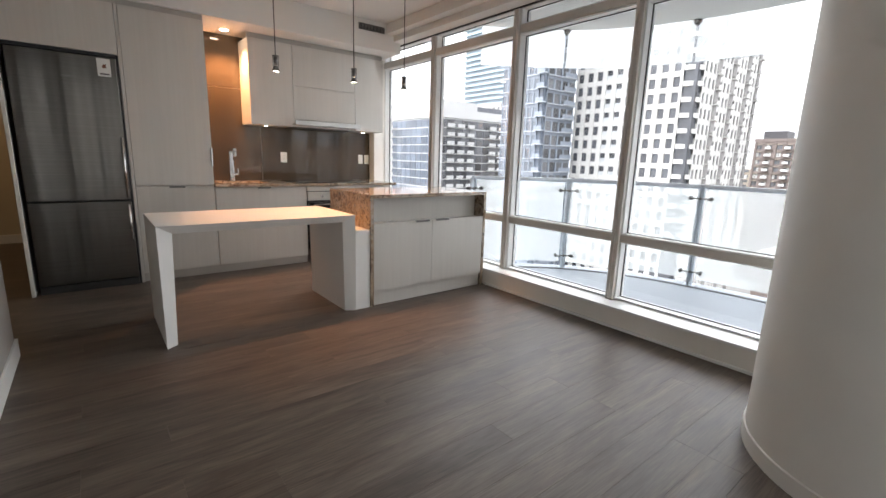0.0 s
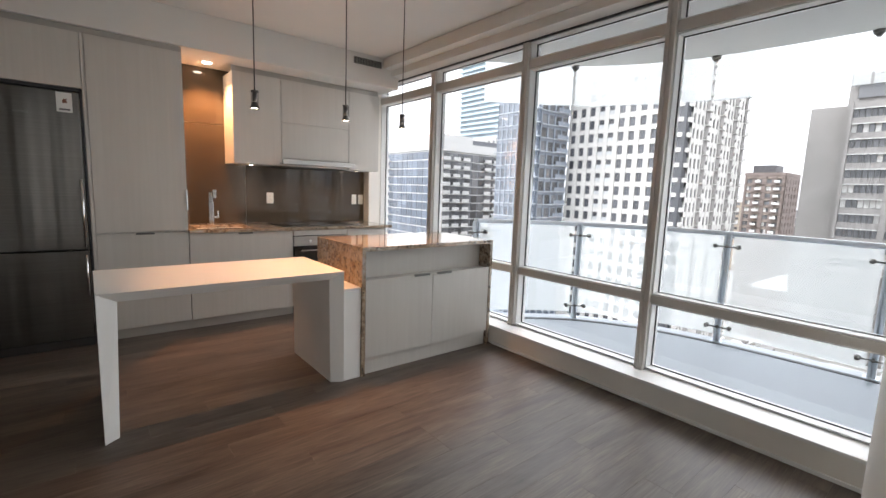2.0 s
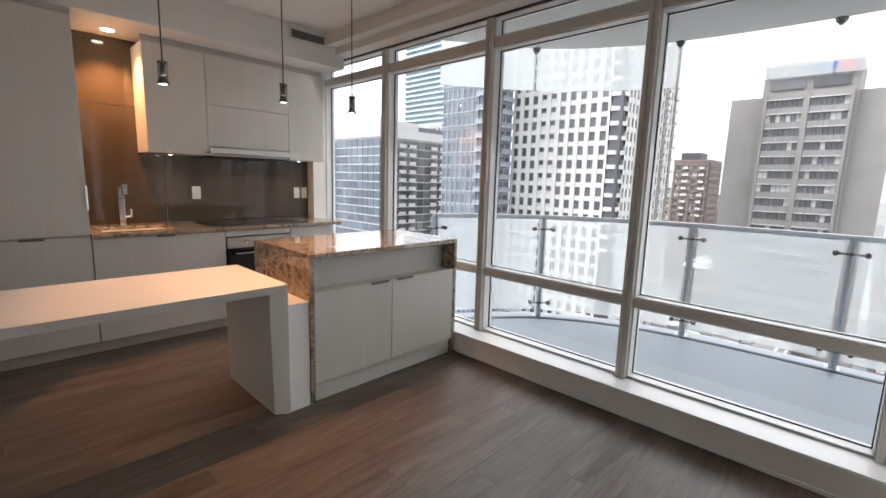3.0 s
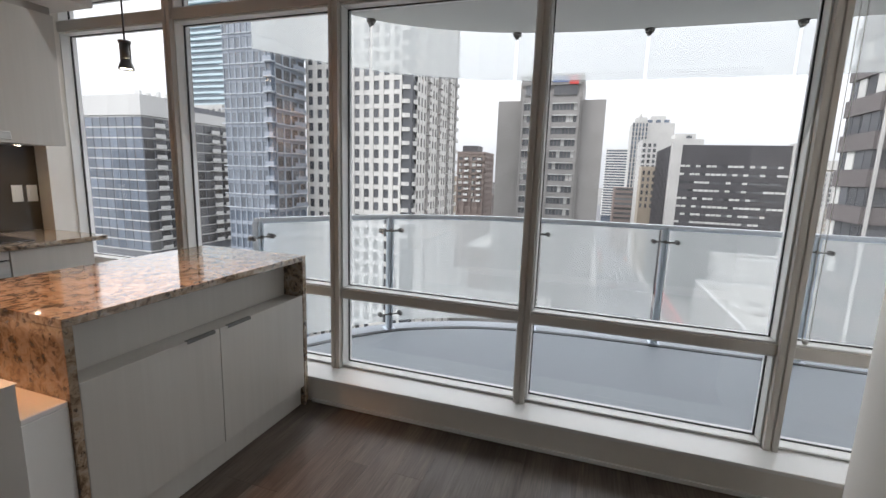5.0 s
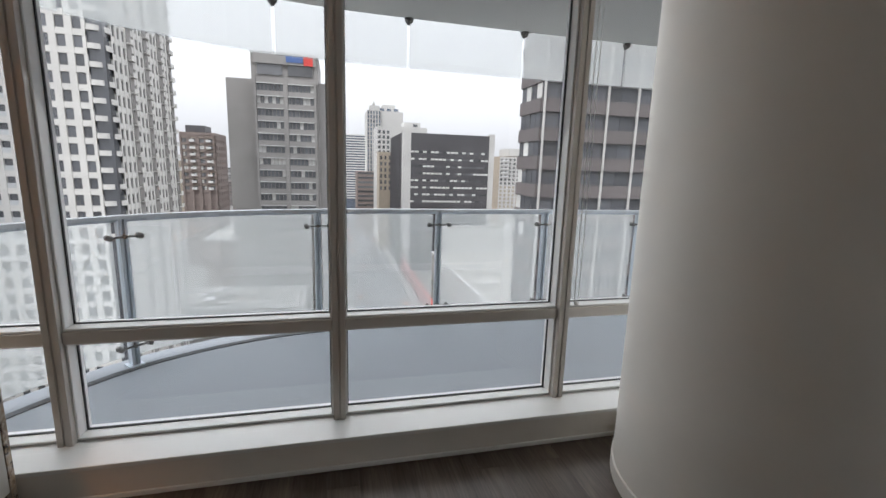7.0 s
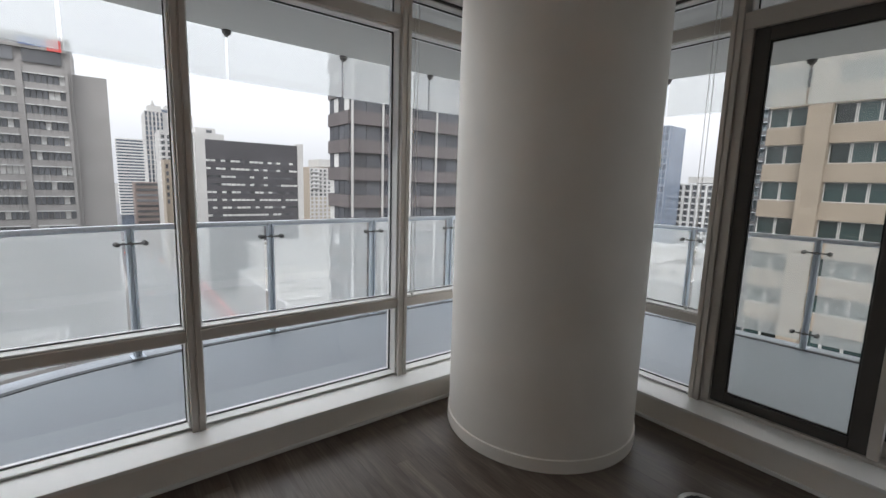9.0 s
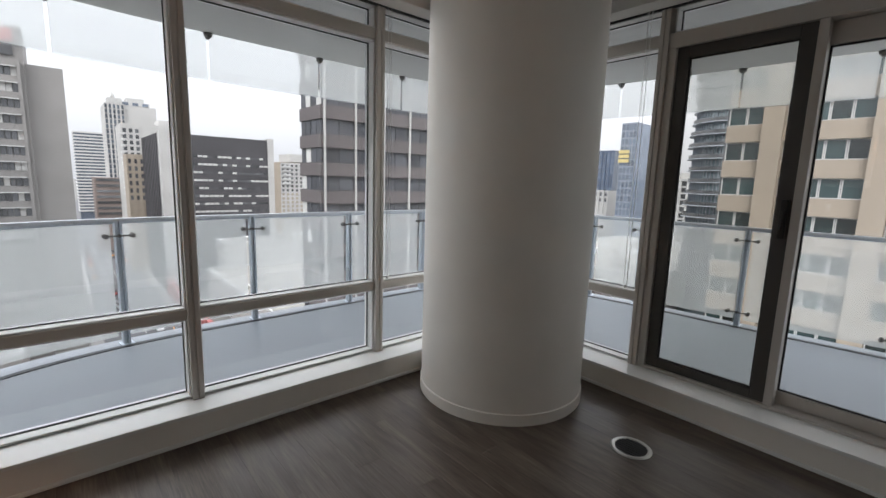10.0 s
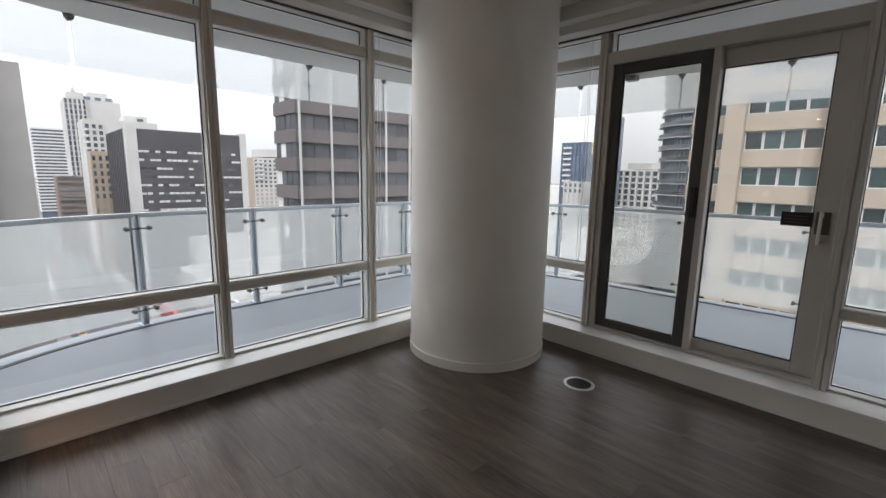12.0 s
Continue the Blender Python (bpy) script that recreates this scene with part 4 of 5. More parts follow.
part("balcony_soffit", deck(2.72, 2.95, 0.05), SOFFIT, kind="structure")
block("facade_return", (3.95, 4.70, -0.4), (4.12, 6.3, 0.13), WHITE, bevel=0, kind="structure")

RAIL_IN = 0.07
S_END = LENGTHS[-1]
S_START = LENGTHS[nearest(4.25, 4.66)]
post_s = [LENGTHS[nearest(x, y)] for x, y in ((4.30, 4.66), (5.30, 3.93), (5.85, 2.68), (5.93, 1.48), (5.95, 0.36), (5.95, -0.75), (5.40, -2.02), (4.4, -2.52))]
post_s += [LENGTHS[nearest(x, -2.75)] for x in (3.75, 2.62, 1.42, 0.2, -0.9)]
rail = thing("balcony_rail", "curved balcony guard of milky glass panels with flat aluminium top rail", "balcony railing", (5.9, 1.5, -0.07))
part("top_rail", strip(bmesh.new(), S_START, S_END, RAIL_IN, 0.032, 1.005, 1.030), RAILTOP, rail, "pale flat top rail")
part("glazing_channel", strip(bmesh.new(), S_START, S_END, RAIL_IN, 0.010, 0.985, 1.005), GALV, rail, "aluminium glazing channel")
joints = [S_START + 0.02] + post_s + [S_END]
for a, b in zip(joints, joints[1:]):
    if b - a > 0.15:
        g = part("glass_panel", strip(bmesh.new(), a + 0.045, b - 0.045, RAIL_IN - 0.035, 0.006, -0.005, 0.985), MILK, rail, "milky glass panel")


def spider_clip(bm, p, tang, nr, z):
    """A clip plate with an arm and a round disc to each side."""
    c = Vector((p.x, p.y, z)) - Vector((nr.x, nr.y, 0)) * 0.045
    t3, n3 = Vector((tang.x, tang.y, 0)), Vector((nr.x, nr.y, 0))
    for s in (-1, 1):
        e = c + t3 * 0.095 * s
        tube(bm, c, e, 0.0075, seg=8)
        tube(bm, e - n3 * 0.016, e + n3 * 0.03, 0.021, seg=14)
        ball(bm, e - n3 * 0.018, 0.018, 10)
    tube(bm, c - n3 * 0.01, c + n3 * 0.045, 0.014, seg=10)


def guard_post(s):
    p, nr = along(s, RAIL_IN + 0.01)
    tang = Vector((nr.y, -nr.x))
    t3, n3 = Vector((tang.x, tang.y, 0)), Vector((nr.x, nr.y, 0))
    po = thing("balcony_post", "brushed aluminium balcony post with dark glass clips", "railing post", (p.x, p.y, -0.07), "balcony posts")
    bm = bmesh.new()
    box(bm, (-0.026, -0.032, -0.07), (-0.007, 0.032, 1.004), 0.001)
    box(bm, (0.007, -0.032, -0.07), (0.026, 0.032, 1.004), 0.001)
    box(bm, (-0.006, -0.012, -0.06), (0.006, 0.012, 1.0))
    turn = math.atan2(tang.y, tang.x)
    bmesh.ops.transform(bm, matrix=Matrix.Translation((p.x, p.y, 0)) @ Matrix.Rotation(turn, 4, "Z"), verts=bm.verts)
    part("upright", bm, GALV, po)
    bm = bmesh.new()
    box(bm, (-0.05, -0.055, -0.07), (0.05, 0.055, -0.058), 0.002)
    bmesh.ops.transform(bm, matrix=Matrix.Translation((p.x, p.y, 0)) @ Matrix.Rotation(turn, 4, "Z"), verts=bm.verts)
    part("base_plate", bm, GALV, po)
    for z in (0.09, 0.885):
        bm = bmesh.new()
        spider_clip(bm, p, tang, nr, z)
        part("glass_clip", bm, CLIP, po, "dark steel glass clip")


for s in post_s:
    guard_post(s)

# guard glass of the balcony above, hanging past the soffit's edge
PALE = surface("pale_silicone", (0.8, 0.82, 0.82), 0.5)
FIN_AT = ((5.22, 4.10), (5.84, 2.96), (5.95, 1.83), (5.96, 0.64), (5.95, -0.52), (5.3, -2.12), (4.17, -2.56), (2.97, -2.7), (1.75, -2.8), (0.55, -2.9))
up_glass = thing("upper_guard", "milky glass guard of the balcony above, hanging below the slab edge", "balcony railing", (6.0, 1.5, 2.30))
fins = [S_START + 0.1] + [LENGTHS[nearest(*q)] for q in FIN_AT] + [S_END]
for a, b in zip(fins, fins[1:]):
    if b - a > 0.2:
        part("glass_panel", strip(bmesh.new(), a + 0.012, b - 0.012, -0.08, 0.006, 2.31, 3.0), MILK_UP, up_glass, "milky glass panel")
        part("glass_edge", strip(bmesh.new(), a + 0.012, b - 0.012, -0.08, 0.007, 2.297, 2.3098), EDGE_GLASS, up_glass, "bright polished glass edge")
for s in fins[1:-1]:
    p, nr = along(s, -0.055)
    cl = thing("slab_clip", "dark steel clip under the edge of the balcony slab above", "bracket", (p.x, p.y, 2.66), "slab clips")
    bm = bmesh.new()
    c = Vector((p.x, p.y, 2.69))
    n3 = Vector((nr.x, nr.y, 0))
    tube(bm, (p.x, p.y, 2.69), (p.x, p.y, 2.7195), 0.035, 0.042, seg=14)
    tube(bm, c - n3 * 0.03, c + n3 * 0.03, 0.022, seg=12)
    part("bracket", bm, CLIP, cl)
    q, nq = along(s, -0.08)
    bm = bmesh.new()
    tube(bm, (q.x, q.y, 2.31), (q.x, q.y, 2.70), 0.008, seg=8)
    part("joint_rod", bm, EDGE_GLASS, cl, "pale clear joint strip")

for x in (3.39, 2.27):
    fl_ = thing("soffit_light", "small dark box light under the balcony soffit", "light fixture", (x, -2.45, 2.65), "soffit lights")
    block("housing", (x - 0.065, -2.50, 2.655), (x + 0.065, -2.38, 2.7195), CLIP, fl_, bevel=0.004)

# ---------------------------------------------------------------- city
GROUND = -46.0
ASPHALT = surface("asphalt", (0.10, 0.10, 0.105), 0.8, noise_scale=(0.03, 0.03, 0.03), amount=0.15)
LAND = surface("city_ground", (0.15, 0.148, 0.14), 0.9, noise_scale=(0.01, 0.01, 0.01), amount=0.2)
WALK = surface("concrete_pavement", (0.26, 0.255, 0.245), 0.85, noise_scale=(0.2, 0.2, 0.2), amount=0.1)
ROOF = surface("pale_roof", (0.25, 0.24, 0.22), 0.85, noise_scale=(0.15, 0.15, 0.15), amount=0.15)


def glassy(name, colour, rough=0.12, vary=0.5, spec=0.9):
    return surface(name, colour, rough, noise_scale=(0.2, 0.2, 0.2), amount=0.2, vary=vary, spec=spec)


W_DARK = glassy("dark_window", (0.14, 0.148, 0.16))
W_BLUE = glassy("blue_window", (0.16, 0.195, 0.25))
W_TEAL = glassy("teal_window", (0.035, 0.068, 0.068), vary=0.8)
W_GREY = glassy("grey_window", (0.165, 0.17, 0.18), vary=0.7)
# pale pane for drawn blinds, and for lit windows on the black office block
BLIND_LIT = surface("blind_lit_window", (0.6, 0.6, 0.58), 0.6, vary=0.2)
C_WHITE = surface("white_precast", (0.56, 0.55, 0.525), 0.8, noise_scale=(0.3, 0.3, 0.3), amount=0.06)
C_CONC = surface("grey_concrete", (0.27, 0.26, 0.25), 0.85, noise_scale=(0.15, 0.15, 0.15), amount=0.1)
C_BROWN = surface("brown_concrete", (0.115, 0.102, 0.102), 0.8, noise_scale=(0.15, 0.15, 0.15), amount=0.1)
C_BEIGE = surface("beige_precast", (0.31, 0.265, 0.212), 0.8, noise_scale=(0.3, 0.3, 0.3), amount=0.07)
C_BRICK = surface("red_brown_brick", (0.185, 0.15, 0.135), 0.85, noise_scale=(0.5, 0.5, 0.5), amount=0.12)
C_STONE = surface("pale_stone", (0.42, 0.415, 0.40), 0.8, noise_scale=(0.1, 0.1, 0.1), amount=0.08)
C_BLACK = surface("black_cladding", (0.06, 0.058, 0.062), 0.45, noise_scale=(0.1, 0.1, 0.1), amount=0.15)
C_BLUE = surface("blue_grey_panel", (0.24, 0.27, 0.315), 0.45, noise_scale=(0.2, 0.2, 0.2), amount=0.08)
C_TEAL = surface("pale_teal_band", (0.42, 0.52, 0.56), 0.5, noise_scale=(0.1, 0.1, 0.1), amount=0.08)
C_TAUPE = surface("slate_band", (0.135, 0.142, 0.158), 0.6, noise_scale=(0.2, 0.2, 0.2), amount=0.1)
C_STRIPE = surface("pale_stripe", (0.52, 0.52, 0.51), 0.6)
PANEL = surface("milky_balcony_panel", (0.50, 0.52, 0.53), 0.4, vary=0.15)

block("ground", (-400, -2600, GROUND - 1), (3000, 2600, GROUND), LAND, bevel=0, kind="structure")
block("road", (20, -23, GROUND + 0.004), (900, -3, GROUND + 0.03), ASPHALT, bevel=0, kind="structure")
block("road", (20, -18, GROUND + 0.031), (38, 400, GROUND + 0.05), ASPHALT, bevel=0, kind="structure")
for y in (-2.95, -25.95):
    block("pavement", (40, y, GROUND + 0.004), (900, y + 2.9, GROUND + 0.16), WALK, bevel=0, kind="structure")
LINE = surface("road_paint", (0.6, 0.6, 0.57), 0.7)
dash = bmesh.new()
for k in range(60):
    box(dash, (45 + 6 * k, -13.1, GROUND + 0.035), (48 + 6 * k, -12.9, GROUND + 0.04))
part("lane_marking", dash, LINE, kind="stuff")


def building(name, label, x0, y0, x1, y1, top, core, foot=GROUND, category="building"):
    b = thing(name, label, category, ((x0 + x1) / 2, (y0 + y1) / 2, foot))
    block("wall", (x0, y0, foot), (x1, y1, top - 0.6), core, b, bevel=0)
    return b


def parapet(b, x0, y0, x1, y1, top, m, h=1.2, out=0.35):
    block("roof", (x0 - out, y0 - out, top - h), (x1 + out, y1 + out, top), m, b, bevel=0)


def facade(b, side, fixed, u0, u1, z_top, pitch, bays, win, sill_h, wall_m, glass_m, proud=0.45, low=-11.0,
           skip=(), parts_of=1, piers=True, bands=True, frame_m=None, blinds=0.0, bottom=GROUND, pier_extra=0.05, frame_w=0.07):
    """A grid of windows between bands and piers. side: W (faces -x), S (faces -y), N (faces +y). win: share of the bay that is window."""
    sign = 1 if side == "N" else -1
    width = u1 - u0
    bay = width / bays
    win_h = pitch - sill_h
    origin = root_of(b).location

    def place(u, v):
        return (fixed + sign * v, u) if side == "W" else (u, fixed + sign * v)

    def slab(nm, ua, ub, za, zb, v0, v1, m, kind=""):
        p, q = place(ua, v0), place(ub, v1)
        return block(nm, (min(p[0], q[0]), min(p[1], q[1]), za), (max(p[0], q[0]), max(p[1], q[1]), zb), m, b, bevel=0, kind=kind)
    floors = int((z_top - low) / pitch)
    lower = bmesh.new()
    z = z_top
    if bands:
        for f in range(floors + 1):
            slab("spandrel", u0, u1, z_top - f * pitch - sill_h, z_top - f * pitch, -0.02, proud, wall_m)
        z = z_top - (floors + 1) * pitch
        while z > bottom:
            p, q = place(u0, -0.02), place(u1, proud)
            box(lower, (min(p[0], q[0]), min(p[1], q[1]), z - sill_h), (max(p[0], q[0]), max(p[1], q[1]), z))
            z -= pitch
        if lower.verts:
            part("lower_spandrels", lower, wall_m, b, kind="stuff")
    if piers:
        for k in range(bays + 1):
            c = u0 + k * bay
            hw = bay * (1 - win) / 2
            slab("pier", max(u0, c - hw), min(u1, c + hw), bottom, z_top, -0.02, proud + pier_extra, wall_m)
    meshes = []
    for sub in range(parts_of):
        w = bay * win / parts_of
        bm = bmesh.new()
        fr = frame_w
        p, q = place(-w / 2 + fr, 0.0), place(w / 2 - fr, 0.10)
        base = (fixed, 0) if side == "W" else (0, fixed)
        box(bm, (min(p[0], q[0]) - base[0], min(p[1], q[1]) - base[1], fr), (max(p[0], q[0]) - base[0], max(p[1], q[1]) - base[1], win_h - fr))
        me = bpy.data.meshes.new("window")
        bm.to_mesh(me)
        bm.free()
        me.materials.append(glass_m)
        me2 = me.copy()
        me2.materials.clear()
        me2.materials.append(BLIND_LIT)
        meshes.append((me, me2))
        break
    fm = None
    if frame_m:
        bm = bmesh.new()
        w = bay * win / parts_of
        for ua, ub, za, zb in ((-w / 2, w / 2, 0, fr), (-w / 2, w / 2, win_h - fr, win_h), (-w / 2, -w / 2 + fr, fr, win_h - fr), (w / 2 - fr, w / 2, fr, win_h - fr)):
            p, q = place(ua, 0.0), place(ub, 0.16)
            base = (fixed, 0) if side == "W" else (0, fixed)
            box(bm, (min(p[0], q[0]) - base[0], min(p[1], q[1]) - base[1], za), (max(p[0], q[0]) - base[0], max(p[1], q[1]) - base[1], zb))
        fm = bpy.data.meshes.new("frame")
        bm.to_mesh(fm)
        bm.free()
        fm.materials.append(frame_m)
    rnd = random.Random(int(abs(fixed) * 10 + bays))
    for f in range(floors):
        for k in range(bays):
            if k in skip:
                continue
            for sub in range(parts_of):
                u = u0 + (k + 0.5) * bay + (sub - (parts_of - 1) / 2) * bay * win / parts_of
                zz = z_top - (f + 1) * pitch
                me = meshes[0][1] if rnd.random() < blinds else meshes[0][0]
                ob = new("window", me)
                ob.parent = b
                at = (fixed, u) if side == "W" else (u, fixed)
                ob.location = (at[0] - origin.x, at[1] - origin.y, zz - origin.z)
                if fm:
                    fo = new("frame", fm)
                    fo.parent = ob


def balconies(b, side, fixed, u0, u1, z_top, pitch, low, deep, slab_m, front_m, height=1.05):
    """A stack of balconies with slab and front panel."""
    sign = 1 if side == "N" else -1
    n = int((z_top - low) / pitch)
    for f in range(n):
        z = z_top - (f + 1) * pitch
        for nm, v0, v1, za, zb, m in (("balcony_slab", 0.0, deep, z, z + 0.22, slab_m), ("balcony_front", deep - 0.1, deep, z + 0.25, z + height, front_m)):
            if side == "W":
                block(nm, (fixed - v1, u0, za), (fixed - v0, u1, zb), m, b, bevel=0)
            else:
                a, c = fixed + sign * v0, fixed + sign * v1
                block(nm, (u0, min(a, c), za), (u1, max(a, c), zb), m, b, bevel=0)


# white precast tower with a grid of windows
W_DEEP = glassy("deep_window", (0.115, 0.122, 0.137))
t1 = building("apartment_tower", "white concrete apartment tower with dark windows and rounded corner balconies", 93, 40.5, 123.6, 67.2, 56, W_DEEP)
facade(t1, "W", 93, 42.9, 67.2, 54.8, 2.95, 10, 0.56, 1.0, C_WHITE, W_DEEP, frame_m=C_CONC, low=-12, proud=0.35, skip=(5, 6))
facade(t1, "S", 40.5, 95.0, 123.6, 54.8, 2.95, 15, 0.52, 1.05, C_WHITE, W_DEEP, low=-12, frame_m=C_CONC, proud=0.30)
for f in range(23):
    z = 54.8 - 2.95 * (f + 1)
    # loggias in two bays of the long face; bare dark core stands for their shade
    for y in (55.05, 57.48):
        block("balcony_front", (92.70, y + 0.62, z), (92.80, y + 2.0, z + 0.85), PANEL, t1, "milky glass balcony front", bevel=0)
    # rounded balcony at the corner
    for nm, r0, r1, za, zb in (("balcony_slab", 0.0, 2.55, z, z + 0.28), ("balcony_front", 2.42, 2.55, z + 0.28, z + 0.90)):
        arc = [math.radians(180 + 90 * k / 8) for k in range(9)]
        outer = [(94.9 + r1 * math.cos(q), 42.7 + r1 * math.sin(q)) for q in arc]
        inner = [(94.9 + r0 * math.cos(q), 42.7 + r0 * math.sin(q)) for q in arc[::-1]] if r0 else [(94.9, 42.7)]
        part(nm, prism(bmesh.new(), outer + inner, za, zb), C_WHITE, t1)
block("wall", (93.35, 40.95, GROUND), (95.0, 42.9, 54.8), C_WHITE, t1, "white balcony wall", bevel=0)
for bx, w in ((101.7, 0.95), (109.3, 0.95), (117.0, 0.95), (123.2, 0.8)):
    balconies(t1, "S", 40.2, bx - w, bx + w, 54.8, 2.95, -12, 0.85, C_WHITE, C_WHITE, 0.95)
    # flat grey strip: the shade inside the balcony recess, put into colour
    block("balcony_wall", (bx - w + 0.05, 40.0, GROUND), (bx + w - 0.05, 40.14, 54.8), C_CONC, t1, "balcony back wall, recess shade as grey", bevel=0)
parapet(t1, 93, 40.5, 123.6, 67.2, 57, C_WHITE)

# blue-grey glass tower beside it
t2 = building("glass_tower", "blue-grey glass apartment tower with projecting balcony slabs", 80, 66.6, 91, 78.6, 45, W_BLUE)
W_PALE = glassy("pale_blue_window", (0.19, 0.215, 0.25), vary=0.5)
SLAB_EDGE = surface("pale_slab_edge", (0.42, 0.45, 0.49), 0.6)
facade(t2, "W", 80, 67.6, 78.6, 44, 3.0, 7, 0.80, 0.80, C_BLUE, W_PALE, proud=0.2, frame_m=C_BLUE, low=-9)
facade(t2, "S", 66.6, 81, 91, 44, 3.0, 4, 0.80, 0.75, C_BLUE, W_GREY, proud=0.2, low=-9)
balconies(t2, "W", 80, 65.6, 67.7, 44, 3.0, -9, 1.1, SLAB_EDGE, C_BLUE)
balconies(t2, "S", 66.6, 86.2, 90.4, 44, 3.0, -9, 1.0, SLAB_EDGE, C_BLUE)
for k in range(18):
    block("slab_edge", (79.55, 67.7, 44.0 - 3.0 * k - 0.14), (79.78, 79.4, 44.0 - 3.0 * k + 0.06), SLAB_EDGE, t2, bevel=0)
    block("slab_edge", (81.0, 66.0, 44.0 - 3.0 * k - 0.14), (91.6, 66.38, 44.0 - 3.0 * k + 0.06), SLAB_EDGE, t2, bevel=0)
parapet(t2, 80, 66.6, 91, 78.6, 45.5, C_BLUE)

# dark slab block with banded floors and white balcony fronts
t3 = building("apartment_block", "dark banded apartment block with pale roof parapet and white balcony fronts", 95, 123, 150, 175, 20.5, C_TAUPE)
facade(t3, "W", 95, 123, 175, 15.0, 2.95, 16, 0.90, 0.30, C_STRIPE, W_BLUE, proud=0.15, low=-24, piers=False)
facade(t3, "S", 123, 95, 150, 15.0, 2.95, 16, 0.86, 0.30, C_STRIPE, W_GREY, proud=0.15, low=-24, piers=False)
for bx in (98.0, 102.6, 107.2, 118.0, 122.6, 127.2, 138.0, 142.6):
    balconies(t3, "S", 123, bx, bx + 3.2, 15.0, 2.95, -24, 1.3, C_STRIPE, C_STRIPE, 1.25)
for by in (150.0, 154.5, 168.0):
    balconies(t3, "W", 95, by, by + 3.6, 15.0, 2.95, -24, 1.3, C_STRIPE, C_STRIPE, 1.25)
block("roof", (94.6, 122.6, 15.2), (112, 175.4, 20.8), C_STRIPE, t3, "pale blank parapet", bevel=0)
block("roof", (112, 122.6, 15.2), (150.4, 175.4, 18.2), C_STRIPE, t3, "pale blank parapet", bevel=0)
for k in range(9):
    block("roof_unit", (98 + 1.2 * k, 127 + (k * 7) % 5, 21.0), (98.8 + 1.2 * k, 128 + (k * 7) % 5, 22.4 + 0.3 * (k % 3)), C_STRIPE, t3, "small roof vent", bevel=0)

# very tall banded tower far behind
t4 = building("distant_tower", "tall pale teal tower with narrow horizontal balcony bands", 200, 194.5, 228, 232, 130, glassy("pale_teal_window", (0.26, 0.32, 0.37)))
for k in range(42):
    z = 128 - 3.1 * k
    block("balcony_slab", (198.6, 193.2, z), (229.4, 233.4, z + 1.1), C_TEAL, t4, bevel=0)
t4b = building("distant_block", "beige stepped apartment block with small windows", 170, 168, 190, 196, 31, C_STONE)
facade(t4b, "W", 170, 168, 196, 30, 3.1, 8, 0.5, 1.5, C_STONE, W_GREY, proud=0.3, low=0)

# brick block
t5 = building("brick_tower", "red-brown brick apartment block with rows of pale balcony windows", 220, 54.5, 240, 68.3, 13.4, C_BRICK)
facade(t5, "W", 220, 54.5, 68.3, 12, 2.95, 4, 0.56, 1.2, C_BRICK, W_GREY, proud=0.4, low=-14, blinds=0.3, parts_of=2, pier_extra=0.25)
balconies(t5, "W", 219.5, 55.8, 57.8, 12, 2.95, -14, 0.9, C_BRICK, C_STRIPE, 1.2)
balconies(t5, "W", 219.5, 62.4, 64.4, 12, 2.95, -14, 0.9, C_BRICK, C_STRIPE, 1.2)
facade(t5, "S", 54.5, 220, 240, 12, 2.95, 5, 0.4, 1.3, C_BRICK, W_DARK, proud=0.4, low=-14)
parapet(t5, 220, 54.5, 240, 68.3, 13.4, C_BRICK)
for k in range(8):
    block("string_course", (219.35, 54.2, 11.0 - 2.95 * k), (219.62, 68.6, 11.25 - 2.95 * k), C_BEIGE, t5, bevel=0)
block("roof_plant", (224, 59, 13.4), (234, 67, 16.6), C_BLACK, t5, "dark roof plant room", bevel=0)

# concrete office tower with banded centre
t6 = building("office_tower", "grey concrete office tower with a raised banded centre and blank wings", 150, 0.4, 176, 33.8, 26.4, C_CONC)
block("wall", (147.6, 7.3, GROUND), (172, 26.3, 33.2), C_CONC, t6, bevel=0)
facade(t6, "W", 147.2, 8.0, 25.6, 25.9, 3.6, 2, 0.86, 1.4, C_CONC, W_DARK, proud=0.55, low=-16, parts_of=7, blinds=0.16, pier_extra=0.35)
for f in range(12):
    for ya, yb in ((8.7, 16.1), (17.5, 24.9)):
        block("ledge", (146.35, ya, 24.25 - 3.6 * f), (146.65, yb, 24.5 - 3.6 * f), C_STRIPE, t6, "pale spandrel ledge", bevel=0)
block("top_glazing", (147.25, 9.0, 26.9), (147.5, 16.0, 29.9), W_GREY, t6, "dark plant-level glazing", bevel=0)
block("top_glazing", (147.25, 17.6, 26.9), (147.5, 24.6, 29.9), W_GREY, t6, "dark plant-level glazing", bevel=0)
block("top_wall", (146.7, 8.0, 29.9), (147.2, 25.6, 32.6), C_CONC, t6, bevel=0)
block("roof", (147.0, 7.2, 32.6), (172.1, 26.4, 33.4), C_STRIPE, t6, bevel=0)
block("sign", (146.5, 11.6, 30.6), (146.7, 16.4, 32.3), surface("sign_blue", (0.06, 0.12, 0.30), 0.5), t6, "plain blue sign panel", bevel=0)
block("sign", (146.5, 8.8, 29.9), (146.7, 11.4, 32.5), surface("sign_red", (0.55, 0.05, 0.04), 0.5), t6, "plain red sign panel", bevel=0)

